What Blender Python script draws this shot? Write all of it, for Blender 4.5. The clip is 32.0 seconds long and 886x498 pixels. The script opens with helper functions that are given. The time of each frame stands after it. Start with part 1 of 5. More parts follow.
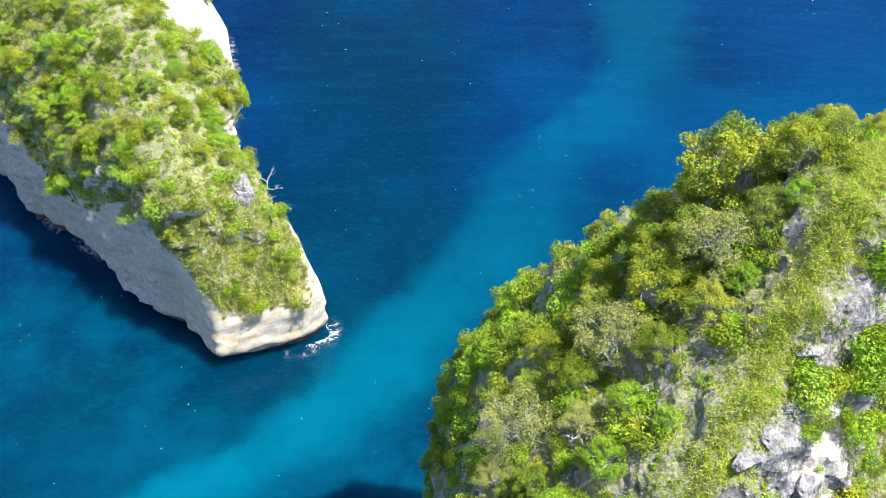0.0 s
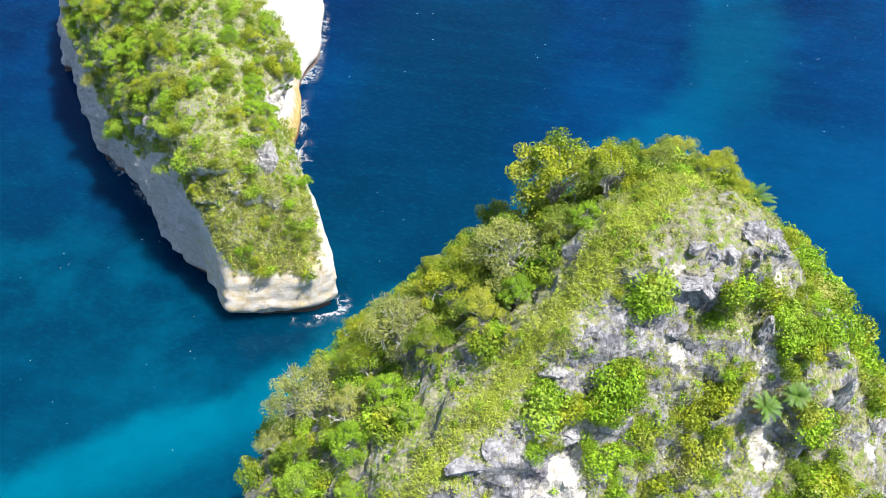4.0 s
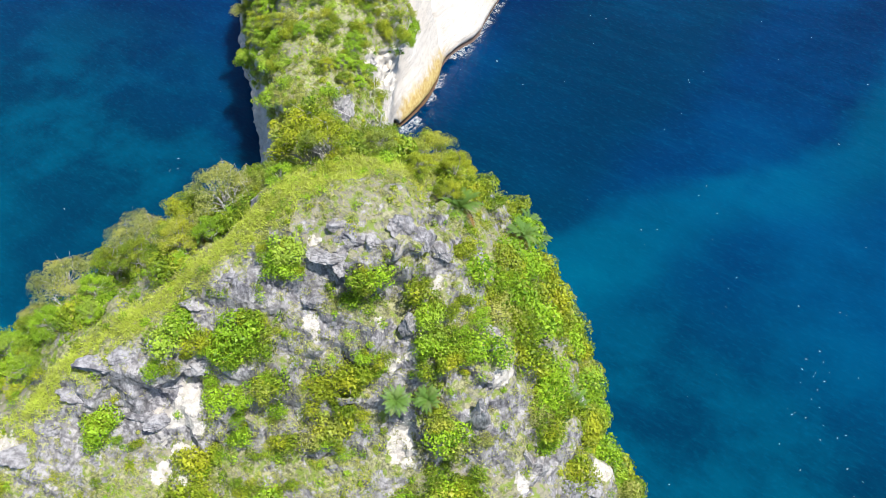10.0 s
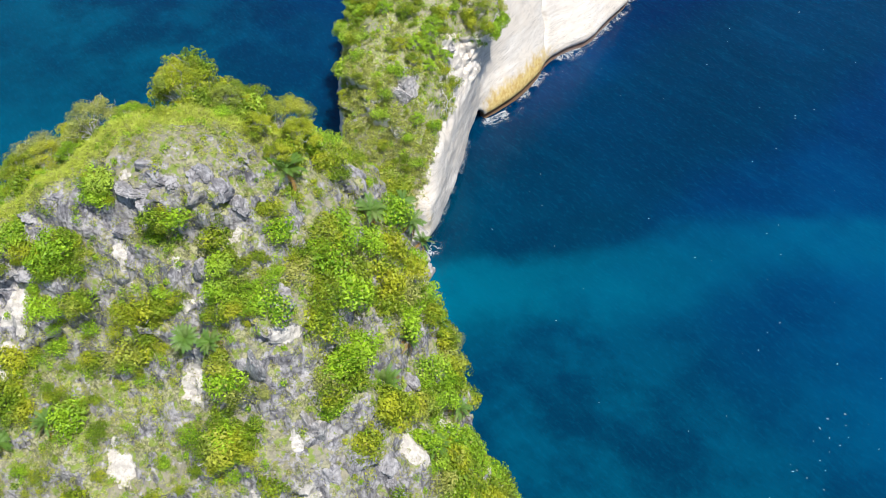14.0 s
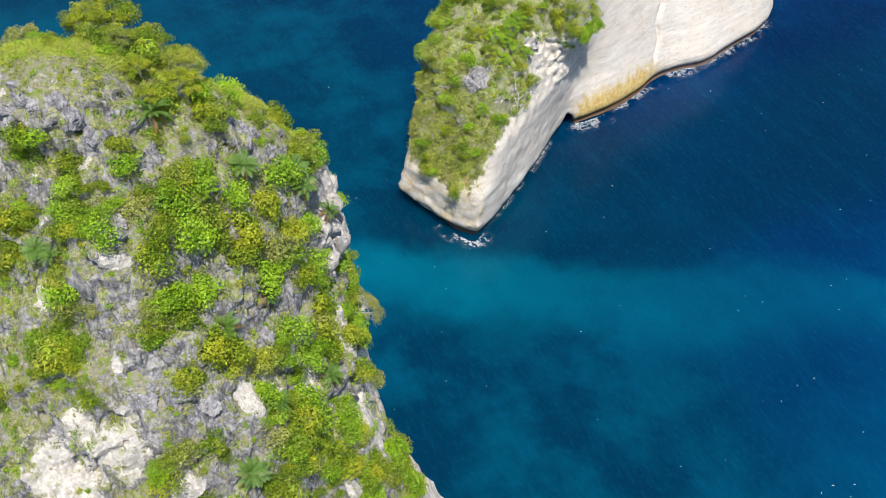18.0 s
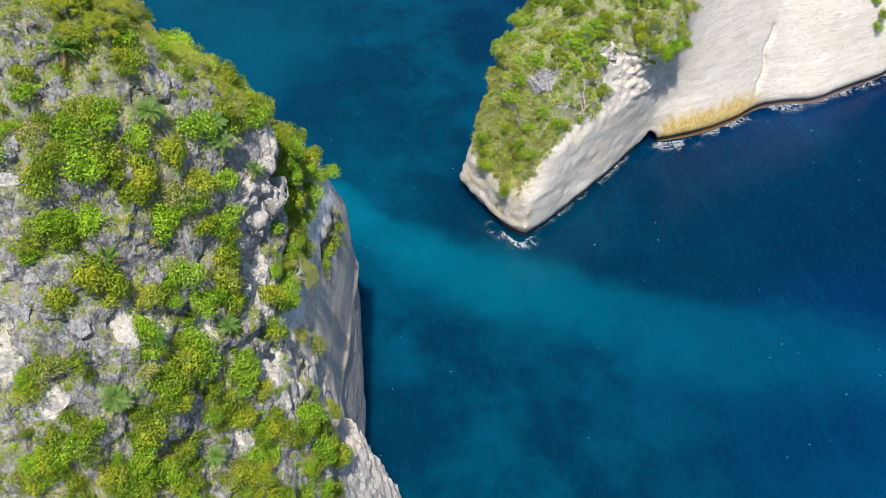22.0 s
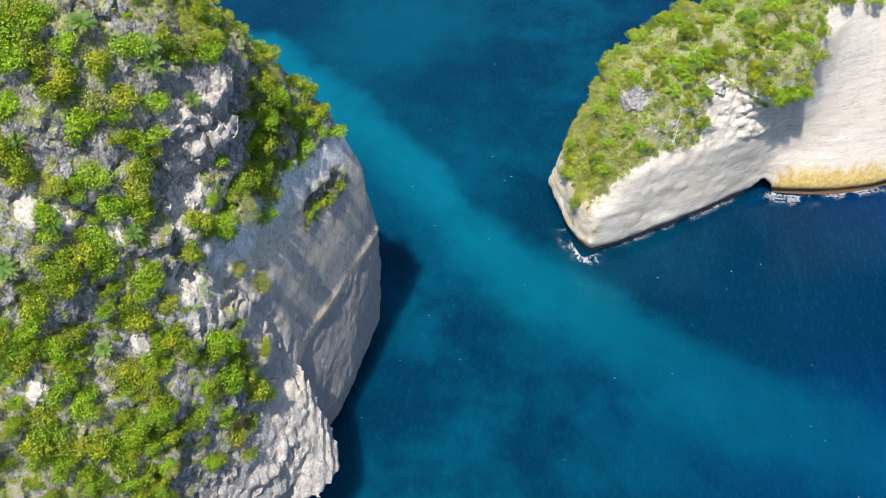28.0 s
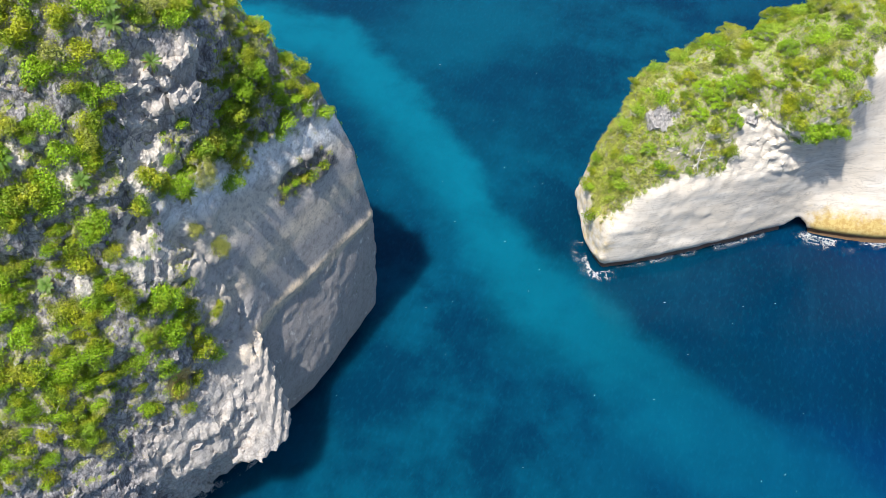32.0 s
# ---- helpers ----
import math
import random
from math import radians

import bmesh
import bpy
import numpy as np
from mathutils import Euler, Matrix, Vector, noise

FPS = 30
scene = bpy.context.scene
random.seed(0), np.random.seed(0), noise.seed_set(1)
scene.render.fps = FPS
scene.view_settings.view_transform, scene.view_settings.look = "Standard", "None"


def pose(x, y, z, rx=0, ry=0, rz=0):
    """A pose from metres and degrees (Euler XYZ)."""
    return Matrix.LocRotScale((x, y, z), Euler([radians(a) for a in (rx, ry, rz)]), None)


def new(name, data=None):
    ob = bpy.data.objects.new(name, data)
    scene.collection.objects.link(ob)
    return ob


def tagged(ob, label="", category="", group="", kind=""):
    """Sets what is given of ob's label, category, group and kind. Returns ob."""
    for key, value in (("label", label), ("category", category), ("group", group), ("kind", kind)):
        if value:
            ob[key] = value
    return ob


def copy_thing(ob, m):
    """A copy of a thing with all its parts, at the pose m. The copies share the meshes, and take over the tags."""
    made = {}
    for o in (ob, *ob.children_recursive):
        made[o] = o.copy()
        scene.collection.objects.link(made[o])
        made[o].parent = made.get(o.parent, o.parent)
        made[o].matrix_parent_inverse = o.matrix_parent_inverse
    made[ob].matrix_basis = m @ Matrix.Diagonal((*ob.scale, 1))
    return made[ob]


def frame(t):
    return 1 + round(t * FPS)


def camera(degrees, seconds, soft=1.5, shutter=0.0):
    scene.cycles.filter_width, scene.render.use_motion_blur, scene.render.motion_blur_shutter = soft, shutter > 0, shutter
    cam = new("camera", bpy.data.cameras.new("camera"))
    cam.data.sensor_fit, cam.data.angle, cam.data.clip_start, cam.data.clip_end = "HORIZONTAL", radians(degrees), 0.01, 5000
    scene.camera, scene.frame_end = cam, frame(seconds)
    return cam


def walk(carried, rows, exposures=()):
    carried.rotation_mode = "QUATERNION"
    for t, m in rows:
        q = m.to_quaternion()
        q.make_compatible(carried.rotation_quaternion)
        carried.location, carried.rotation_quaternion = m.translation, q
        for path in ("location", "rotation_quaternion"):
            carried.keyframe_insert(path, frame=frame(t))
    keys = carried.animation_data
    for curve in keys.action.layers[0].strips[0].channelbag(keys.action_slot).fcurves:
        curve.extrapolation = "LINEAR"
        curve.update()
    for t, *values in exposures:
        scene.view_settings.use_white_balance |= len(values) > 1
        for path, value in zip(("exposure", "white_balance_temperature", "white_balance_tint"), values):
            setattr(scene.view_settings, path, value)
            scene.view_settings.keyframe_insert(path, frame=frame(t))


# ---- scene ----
import itertools

cam = camera(46.8, 32.0, soft=0.7)
METRES, EYE, TILT, LEAN, TURN = 250.0, 163.0, -43.6, 0.5, 0.0
ROWS = [
    (0.0, 0.0, 0.0, 0.0, 0.0, 0.0, -0.0),
    (0.5, 0.0146, -0.0009, -0.0001, 0.94, -0.0, -0.92),
    (1.0, 0.0294, -0.0014, -0.0002, 1.86, 0.01, -1.9),
    (1.5, 0.0444, -0.0018, 0.0, 2.93, -0.02, -3.01),
    (2.0, 0.0597, -0.0021, 0.0008, 4.11, -0.16, -4.04),
    (2.5, 0.0749, -0.0021, 0.0011, 5.28, -0.2, -5.32),
    (3.0, 0.0905, -0.0016, 0.0019, 6.49, -0.33, -6.51),
    (3.5, 0.1061, -0.0012, 0.0033, 7.69, -0.54, -7.64),
    (5.5, 0.1685, 0.0049, 0.0103, 12.66, -1.41, -12.61),
    (6.0, 0.1842, 0.007, 0.0132, 13.98, -1.74, -13.78),
    (6.5, 0.1997, 0.0096, 0.0163, 15.31, -2.09, -14.95),
    (7.0, 0.2151, 0.0126, 0.0198, 16.66, -2.48, -16.14),
    (7.5, 0.2304, 0.0159, 0.0236, 18.03, -2.91, -17.3),
    (8.0, 0.2457, 0.0195, 0.0277, 19.43, -3.36, -18.44),
    (8.5, 0.2607, 0.0234, 0.0322, 20.85, -3.85, -19.56),
    (9.0, 0.2755, 0.0278, 0.0367, 22.29, -4.34, -20.7),
    (9.5, 0.2902, 0.0324, 0.0417, 23.75, -4.9, -21.84),
    (10.0, 0.3048, 0.0373, 0.047, 25.23, -5.47, -22.95),
    (10.5, 0.3192, 0.0424, 0.0527, 26.75, -6.1, -24.07),
    (11.0, 0.3333, 0.048, 0.0584, 28.29, -6.72, -25.14),
    (11.5, 0.3471, 0.0539, 0.0647, 29.88, -7.42, -26.21),
    (12.0, 0.3606, 0.0603, 0.071, 31.49, -8.15, -27.25),
    (12.5, 0.3739, 0.0668, 0.0778, 33.15, -8.93, -28.29),
    (13.0, 0.3867, 0.0737, 0.0849, 34.83, -9.77, -29.33),
    (13.5, 0.3993, 0.081, 0.092, 36.57, -10.64, -30.31),
    (14.0, 0.4114, 0.0887, 0.0996, 38.34, -11.58, -31.28),
    (14.5, 0.4233, 0.0967, 0.1073, 40.17, -12.55, -32.21),
    (15.0, 0.4349, 0.1052, 0.1151, 42.04, -13.55, -33.11),
    (15.5, 0.4458, 0.1136, 0.1233, 43.92, -14.61, -34.01),
    (17.5, 0.4876, 0.1497, 0.1605, 52.0, -19.41, -37.33),
    (18.0, 0.4967, 0.1594, 0.1699, 54.07, -20.69, -38.02),
    (18.5, 0.5054, 0.1694, 0.1794, 56.18, -22.01, -38.69),
    (19.0, 0.5134, 0.1796, 0.1889, 58.31, -23.35, -39.32),
    (19.5, 0.5209, 0.1901, 0.1987, 60.45, -24.74, -39.9),
    (20.0, 0.5284, 0.2005, 0.2091, 62.67, -26.19, -40.42),
    (20.5, 0.5351, 0.2112, 0.219, 64.89, -27.59, -40.93),
    (21.0, 0.5412, 0.222, 0.2293, 67.17, -29.1, -41.38),
    (21.5, 0.5463, 0.232, 0.2388, 69.25, -30.48, -41.77),
    (22.0, 0.552, 0.243, 0.2492, 71.47, -31.9, -42.11),
    (22.5, 0.5566, 0.2538, 0.2596, 73.75, -33.43, -42.45),
    (23.0, 0.561, 0.2649, 0.2698, 76.03, -34.93, -42.72),
    (23.5, 0.5649, 0.2761, 0.2801, 78.31, -36.48, -42.95),
    (24.0, 0.5685, 0.2874, 0.2901, 80.55, -37.97, -43.11),
    (24.5, 0.571, 0.2983, 0.3, 82.87, -39.58, -43.3),
    (25.0, 0.5737, 0.3094, 0.3103, 85.1, -41.11, -43.39),
    (25.5, 0.5758, 0.3205, 0.3203, 87.38, -42.66, -43.44),
    (27.5, 0.5794, 0.3643, 0.3608, 96.45, -48.85, -43.2),
    (28.0, 0.5793, 0.3751, 0.3707, 98.69, -50.38, -43.05),
    (28.5, 0.5784, 0.385, 0.3807, 100.66, -51.77, -42.95),
    (29.0, 0.5778, 0.3955, 0.3907, 102.47, -52.97, -42.77),
    (29.5, 0.5768, 0.4059, 0.4005, 104.27, -54.16, -42.56),
    (30.0, 0.5755, 0.4163, 0.4101, 106.0, -55.29, -42.34),
    (30.5, 0.5737, 0.4265, 0.4199, 107.75, -56.45, -42.1),
    (31.0, 0.572, 0.437, 0.4293, 109.48, -57.54, -41.81),
    (31.5, 0.5698, 0.4473, 0.4388, 111.21, -58.64, -41.5),
    (32.0, 0.5671, 0.457, 0.4479, 112.92, -59.74, -41.2),
]
walk(cam, [(t, pose(0, 0, EYE, TILT, LEAN, TURN) @ pose(METRES * x, METRES * y, METRES * z, 90 + pitch, roll, yaw)) for t, x, y, z, yaw, pitch, roll in ROWS], exposures=[(0, .90, 6350, 10), (4, .74, 6320, 10), (8, .56, 6280, 10), (14, .32, 6320, 10), (20, .12, 6400, 10), (25, .14, 6430, 10), (28, .35, 6520, 10), (32, .50, 6580, 10)])

# ---- light: high sun over the sea from the east, clear sky ----
SUN_TO = Vector((0.43, -0.125, 0.89)).normalized()
sun_data = bpy.data.lights.new("sun", "SUN")
sun_data.energy, sun_data.angle, sun_data.color = 5.0, radians(0.6), (1.0, 0.95, 0.86)
sun = new("sun", sun_data)
sun.matrix_world = Matrix.Translation((60, 60, 400)) @ SUN_TO.to_track_quat("Z", "Y").to_matrix().to_4x4()
world = bpy.data.worlds.new("sky")
scene.world = world
world.use_nodes = True
wn = world.node_tree.nodes
sky = wn.new("ShaderNodeTexSky")
sky.sky_type, sky.sun_disc = "NISHITA", False
sky.sun_elevation = math.asin(SUN_TO.z)
sky.sun_rotation = math.atan2(SUN_TO.x, SUN_TO.y)
sky.air_density, sky.dust_density, sky.ozone_density = 1.0, 0.6, 1.5
wn["Background"].inputs["Strength"].default_value = 0.11
world.node_tree.links.new(sky.outputs["Color"], wn["Background"].inputs["Color"])


# ---- small node helpers ----
class Nodes:
    def __init__(self, name, rough=0.8, spec=0.3):
        self.mat = bpy.data.materials.new(name)
        self.mat.use_nodes = True
        self.t = self.mat.node_tree
        self.n = self.t.nodes
        self.bsdf = self.n["Principled BSDF"]
        self.bsdf.inputs["Roughness"].default_value = rough
        self.bsdf.inputs["Specular IOR Level"].default_value = spec
        self.pos = self.n.new("ShaderNodeNewGeometry").outputs["Position"]

    def put(self, socket, value):
        if hasattr(value, "is_linked"):
            self.t.links.new(value, socket)
        else:
            socket.default_value = value

    def math(self, op, a, b=0.0, c=0.0, clamp=False):
        m = self.n.new("ShaderNodeMath")
        m.operation, m.use_clamp = op, clamp
        for s, v in zip(m.inputs, (a, b, c)):
            self.put(s, v)
        return m.outputs[0]

    def noise(self, scale, detail=4.0, rough=0.55, vec=None, distort=0.0):
        m = self.n.new("ShaderNodeTexNoise")
        self.put(m.inputs["Vector"], vec or self.pos)
        m.inputs["Scale"].default_value, m.inputs["Detail"].default_value = scale, detail
        m.inputs["Roughness"].default_value, m.inputs["Distortion"].default_value = rough, distort
        return m.outputs["Fac"]

    def stretch(self, x, y, z, rot=(0, 0, 0)):
        m = self.n.new("ShaderNodeMapping")
        self.put(m.inputs["Vector"], self.pos)
        m.inputs["Scale"].default_value = (x, y, z)
        m.inputs["Rotation"].default_value = rot
        return m.outputs[0]

    def ramp(self, fac, lo, hi, a=0.0, b=1.0):
        m = self.n.new("ShaderNodeMapRange")
        m.interpolation_type = "SMOOTHSTEP"
        for k, v in zip(("Value", "From Min", "From Max", "To Min", "To Max"), (fac, lo, hi, a, b)):
            self.put(m.inputs[k], v)
        return m.outputs[0]

    def mix(self, fac, a, b, kind="MIX"):
        m = self.n.new("ShaderNodeMix")
        m.data_type, m.blend_type = "RGBA", kind
        self.put(m.inputs[0], fac)
        for s, v in ((m.inputs[6], a), (m.inputs[7], b)):
            self.put(s, v if hasattr(v, "is_linked") else (*v, 1.0))
        return m.outputs[2]

    def cells(self, scale, feature="F1", vec=None):
        """Angular cells: a random grey for each (F1) or the distance to the nearest joint."""
        m = self.n.new("ShaderNodeTexVoronoi")
        m.feature = feature
        self.put(m.inputs["Vector"], vec or self.pos)
        m.inputs["Scale"].default_value = scale
        if feature != "F1":
            return m.outputs["Distance"]
        grey = self.n.new("ShaderNodeSeparateColor")
        self.t.links.new(m.outputs["Color"], grey.inputs[0])
        return grey.outputs[0]

    def mask(self, name):
        m = self.n.new("ShaderNodeAttribute")
        m.attribute_name = name
        return m.outputs["Fac"]

    def random(self):
        return self.n.new("ShaderNodeObjectInfo").outputs["Random"]

    def island(self):
        return self.n.new("ShaderNodeNewGeometry").outputs["Random Per Island"]

    def bump(self, height, strength=0.5, distance=0.1):
        m = self.n.new("ShaderNodeBump")
        m.inputs["Strength"].default_value, m.inputs["Distance"].default_value = strength, distance
        self.put(m.inputs["Height"], height)
        self.t.links.new(m.outputs[0], self.bsdf.inputs["Normal"])

    def done(self, color):
        self.put(self.bsdf.inputs["Base Color"], color)
        return self.mat


def make_rock_ground():
    """Limestone, bedded wall, grass mat, bare white marl and ochre tide band, by masks on the mesh."""
    k = Nodes("limestone_ground", 0.92, 0.15)
    sep = k.n.new("ShaderNodeSeparateXYZ")
    k.t.links.new(k.pos, sep.inputs[0])
    big, mid, fine = k.noise(0.12, 5), k.noise(0.9, 6, 0.65), k.noise(2.6, 5, 0.7)
    flute = k.noise(1.0, 6, 0.7, k.stretch(1.9, 1.9, 0.6))
    chunk, joint = k.cells(0.75), k.cells(0.55, "DISTANCE_TO_EDGE")
    strata = k.noise(1.0, 5, 0.6, k.stretch(0.10, 0.10, 1.1, (0.12, 0.10, 0)))
    # grey karst: broken lumps, dark joints, bright worn edges
    grey = k.mix(k.ramp(flute, 0.36, 0.62), (0.13, 0.125, 0.14), (0.42, 0.405, 0.42))
    grey = k.mix(k.ramp(chunk, 0.2, 0.9, 0.0, 0.45), grey, (0.50, 0.47, 0.45))
    grey = k.mix(k.ramp(fine, 0.50, 0.66, 0.0, 0.75), grey, (0.10, 0.095, 0.10))
    grey = k.mix(k.ramp(joint, 0.02, 0.09, 0.42, 0.0), grey, (0.06, 0.055, 0.06))
    # north wall: beds of chalk, tan and grey stone, one above the other
    level = k.math("ADD", sep.outputs[2], k.math("MULTIPLY", k.math("SUBTRACT", k.noise(0.16, 5, 0.6), 0.5), 3.2))
    face = k.mix(k.ramp(level, 28.8, 30.2), (0.38, 0.35, 0.34), (0.70, 0.57, 0.43))
    face = k.mix(k.ramp(level, 31.4, 33.0), face, (0.43, 0.40, 0.39))
    face = k.mix(k.ramp(level, 38.0, 41.0), face, (0.62, 0.54, 0.45))
    face = k.mix(k.ramp(level, 43.0, 46.5), face, (0.49, 0.455, 0.44))
    face = k.mix(k.ramp(level, 48.5, 51.5), face, (0.62, 0.56, 0.49))
    face = k.mix(k.ramp(k.math("SUBTRACT", level, k.math("MULTIPLY", sep.outputs[0], 0.19)), 49.5, 53.0), face, (0.80, 0.80, 0.81))
    blot = k.noise(0.35, 6, 0.68, None, 0.7)
    face = k.mix(k.ramp(blot, 0.48, 0.66, 0.0, 0.50), face, (0.25, 0.235, 0.235))
    face = k.mix(k.ramp(mid, 0.48, 0.66, 0.0, 0.48), face, (0.22, 0.205, 0.20))
    face = k.mix(k.ramp(fine, 0.50, 0.66, 0.0, 0.42), face, (0.17, 0.16, 0.16))
    # flakes low on the wall that catch the sun, painted as light spots
    sunlit_chip = k.math("MULTIPLY", k.ramp(k.noise(0.8, 5, 0.7, k.stretch(1.0, 1.0, 0.6)), 0.60, 0.68), k.ramp(level, 44.0, 40.0))
    face = k.mix(k.math("MULTIPLY", sunlit_chip, 0.8), face, (0.66, 0.63, 0.60))
    # pale stone of the islet and the buttress
    pale = k.mix(k.ramp(strata, 0.30, 0.70), (0.57, 0.515, 0.455), (0.68, 0.635, 0.58))
    pale = k.mix(k.ramp(k.noise(0.11, 4, 0.55), 0.42, 0.62, 0.0, 0.6), pale, (0.62, 0.55, 0.47))
    stain = k.noise(1.0, 5, 0.6, k.stretch(0.30, 0.30, 0.05))
    pale = k.mix(k.ramp(stain, 0.52, 0.70, 0.0, 0.28), pale, (0.54, 0.51, 0.49))
    pale = k.mix(k.ramp(fine, 0.52, 0.68, 0.0, 0.20), pale, (0.40, 0.375, 0.36))
    crease = k.math("ABSOLUTE", k.math("SUBTRACT", k.noise(1.0, 4, 0.6, k.stretch(0.16, 0.16, 0.5, (0.1, 0.2, 0)), 0.8), 0.5))
    pale = k.mix(k.ramp(crease, 0.0, 0.018, 0.42, 0.0), pale, (0.27, 0.245, 0.23))
    seam = k.math("ABSOLUTE", k.math("SUBTRACT", k.noise(1.0, 5, 0.65, k.stretch(0.10, 0.10, 0.9, (0.10, -0.08, 0)), 0.6), 0.47))
    pale = k.mix(k.math("MULTIPLY", k.ramp(seam, 0.0, 0.016, 0.6, 0.0), k.ramp(big, 0.42, 0.58)), pale, (0.24, 0.22, 0.205))
    col = k.mix(k.mask("face"), grey, face)
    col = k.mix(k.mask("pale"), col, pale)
    col = k.mix(k.math("MULTIPLY", k.mask("scab"), k.ramp(mid, 0.30, 0.48, 0.55, 1.0)), col, k.mix(k.ramp(fine, 0.42, 0.62), (0.21, 0.20, 0.195), (0.09, 0.085, 0.085)))
    mat = k.mix(k.ramp(fine, 0.38, 0.62), (0.13, 0.135, 0.075), (0.40, 0.39, 0.22))
    mat = k.mix(k.ramp(big, 0.42, 0.60, 0.0, 0.8), mat, (0.29, 0.265, 0.215))
    mat = k.mix(k.ramp(k.noise(1.6, 4), 0.48, 0.60, 0.0, 0.8), mat, (0.19, 0.27, 0.03))
    cover = k.math("ADD", k.mask("grass"), k.math("MULTIPLY", k.math("SUBTRACT", k.math("ADD", k.math("MULTIPLY", mid, 0.6), k.math("MULTIPLY", fine, 0.4)), 0.5), 3.2))
    col = k.mix(k.ramp(cover, 0.46, 0.56), col, mat)
    marl = k.mix(k.ramp(k.noise(1.7, 6, 0.7), 0.36, 0.62), (0.68, 0.635, 0.58), (0.47, 0.43, 0.39))
    col = k.mix(k.ramp(k.math("ADD", k.mask("marl"), k.math("MULTIPLY", k.math("SUBTRACT", k.noise(0.75, 6, 0.65), 0.5), 2.6)), 0.50, 0.60), col, marl)
    ochre = k.mix(k.ramp(mid, 0.4, 0.62), (0.56, 0.43, 0.16), (0.44, 0.29, 0.09))
    col = k.mix(k.ramp(k.math("ADD", k.mask("ochre"), k.math("MULTIPLY", k.math("SUBTRACT", k.noise(0.5, 6, 0.65), 0.5), 1.3)), 0.12, 0.72, 0.0, 0.95), col, ochre)
    tide = k.math("ADD", sep.outputs[2], k.math("MULTIPLY", k.math("SUBTRACT", mid, 0.5), 2.2))
    col = k.mix(k.ramp(tide, 0.9, 2.4, 0.9, 0.0), col, (0.085, 0.045, 0.035))
    coarse = k.math("SUBTRACT", 1.0, k.math("MAXIMUM", k.math("MULTIPLY", k.mask("pale"), 0.66), k.math("MULTIPLY", k.mask("face"), 0.40)))
    k.bump(k.math("MULTIPLY", coarse, k.math("ADD", k.math("MULTIPLY", flute, 0.5), k.math("MULTIPLY", fine, 0.6))), 0.8, 0.45)
    return k.done(col)


def make_sea():
    """Deep blue, teal reef and a pale sandy channel that bends through the strait."""
    k = Nodes("sea_water", 0.12, 0.14)
    sep = k.n.new("ShaderNodeSeparateXYZ")
    k.t.links.new(k.pos, sep.inputs[0])
    x, y = sep.outputs[0], sep.outputs[1]
    warp = k.math("MULTIPLY", k.math("SUBTRACT", k.noise(0.022, 4, 0.6), 0.5), 22.0)
    fray = k.math("MULTIPLY", k.math("SUBTRACT", k.noise(0.08, 5, 0.6), 0.5), 10.0)
    course = k.n.new("ShaderNodeFloatCurve")
    pts = [(0, -98), (0.17, -67), (0.27, -46), (0.36, -23), (0.46, -8), (0.55, 5), (0.65, 17), (0.76, 25), (0.88, 46), (1.0, 58)]
    c = course.mapping.curves[0]
    for i, (u, v) in enumerate(pts):
        at = (u, (v + 160) / 260)
        if i in (0, 1):
            c.points[i].location = at
        else:
            c.points.new(*at)
    course.mapping.update()
    k.put(course.inputs["Value"], k.math("DIVIDE", k.math("SUBTRACT", y, 52.0), 200.0, clamp=True))
    mid = k.math("SUBTRACT", k.math("MULTIPLY", course.outputs[0], 260.0), 160.0)
    d = k.math("ADD", k.math("MULTIPLY", k.math("SUBTRACT", x, mid), 0.75), fray)
    left = k.ramp(d, -13.0, -5.0)
    right = k.ramp(k.math("ADD", d, warp), 0.0, 15.0, 1.0, 0.0)
    far = k.math("MULTIPLY", k.ramp(k.math("ADD", y, warp), 105.0, 195.0, 1.0, 0.33), k.ramp(k.noise(0.045, 5, 0.6), 0.30, 0.56, 0.62, 1.0))
    band = k.math("MULTIPLY", k.math("MULTIPLY", left, right), far)
    deep = k.mix(k.ramp(k.noise(0.012, 5, 0.62), 0.38, 0.62), (0.0003, 0.012, 0.052), (0.0004, 0.024, 0.088))
    reef = k.mix(k.ramp(k.noise(0.035, 6, 0.62), 0.40, 0.62), (0.0004, 0.025, 0.057), (0.0006, 0.057, 0.105))
    shelf = k.mix(k.ramp(k.noise(0.02, 5, 0.6), 0.40, 0.62), (0.0005, 0.027, 0.062), (0.0008, 0.057, 0.104))
    inner = k.ramp(k.math("ADD", y, warp), 130.0, 215.0, 1.0, 0.0)
    west = k.math("MULTIPLY", k.ramp(k.math("ADD", x, warp), -60.0, -10.0, 1.0, 0.0), k.ramp(k.math("ADD", y, warp), 95.0, 140.0, 1.0, 0.0))
    open_sea = k.math("MULTIPLY", k.ramp(k.math("ADD", x, warp), -10.0, 45.0), k.math("MULTIPLY", k.ramp(y, 140.0, 185.0), k.ramp(k.math("ADD", y, warp), 205.0, 270.0, 1.0, 0.12)))
    deep = k.mix(k.math("MULTIPLY", open_sea, 0.55), deep, k.mix(k.ramp(k.noise(0.02, 5, 0.62), 0.36, 0.62), (0.0005, 0.036, 0.105), (0.0007, 0.066, 0.160)))
    col = k.mix(k.math("MULTIPLY", inner, 0.9), deep, reef)
    col = k.mix(k.math("MULTIPLY", k.math("MULTIPLY", west, inner), 0.85), col, shelf)
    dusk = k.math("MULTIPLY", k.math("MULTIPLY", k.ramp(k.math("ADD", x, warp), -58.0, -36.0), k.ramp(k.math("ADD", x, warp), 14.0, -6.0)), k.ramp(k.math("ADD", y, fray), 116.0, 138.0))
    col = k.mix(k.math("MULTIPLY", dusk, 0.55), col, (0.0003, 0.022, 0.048))
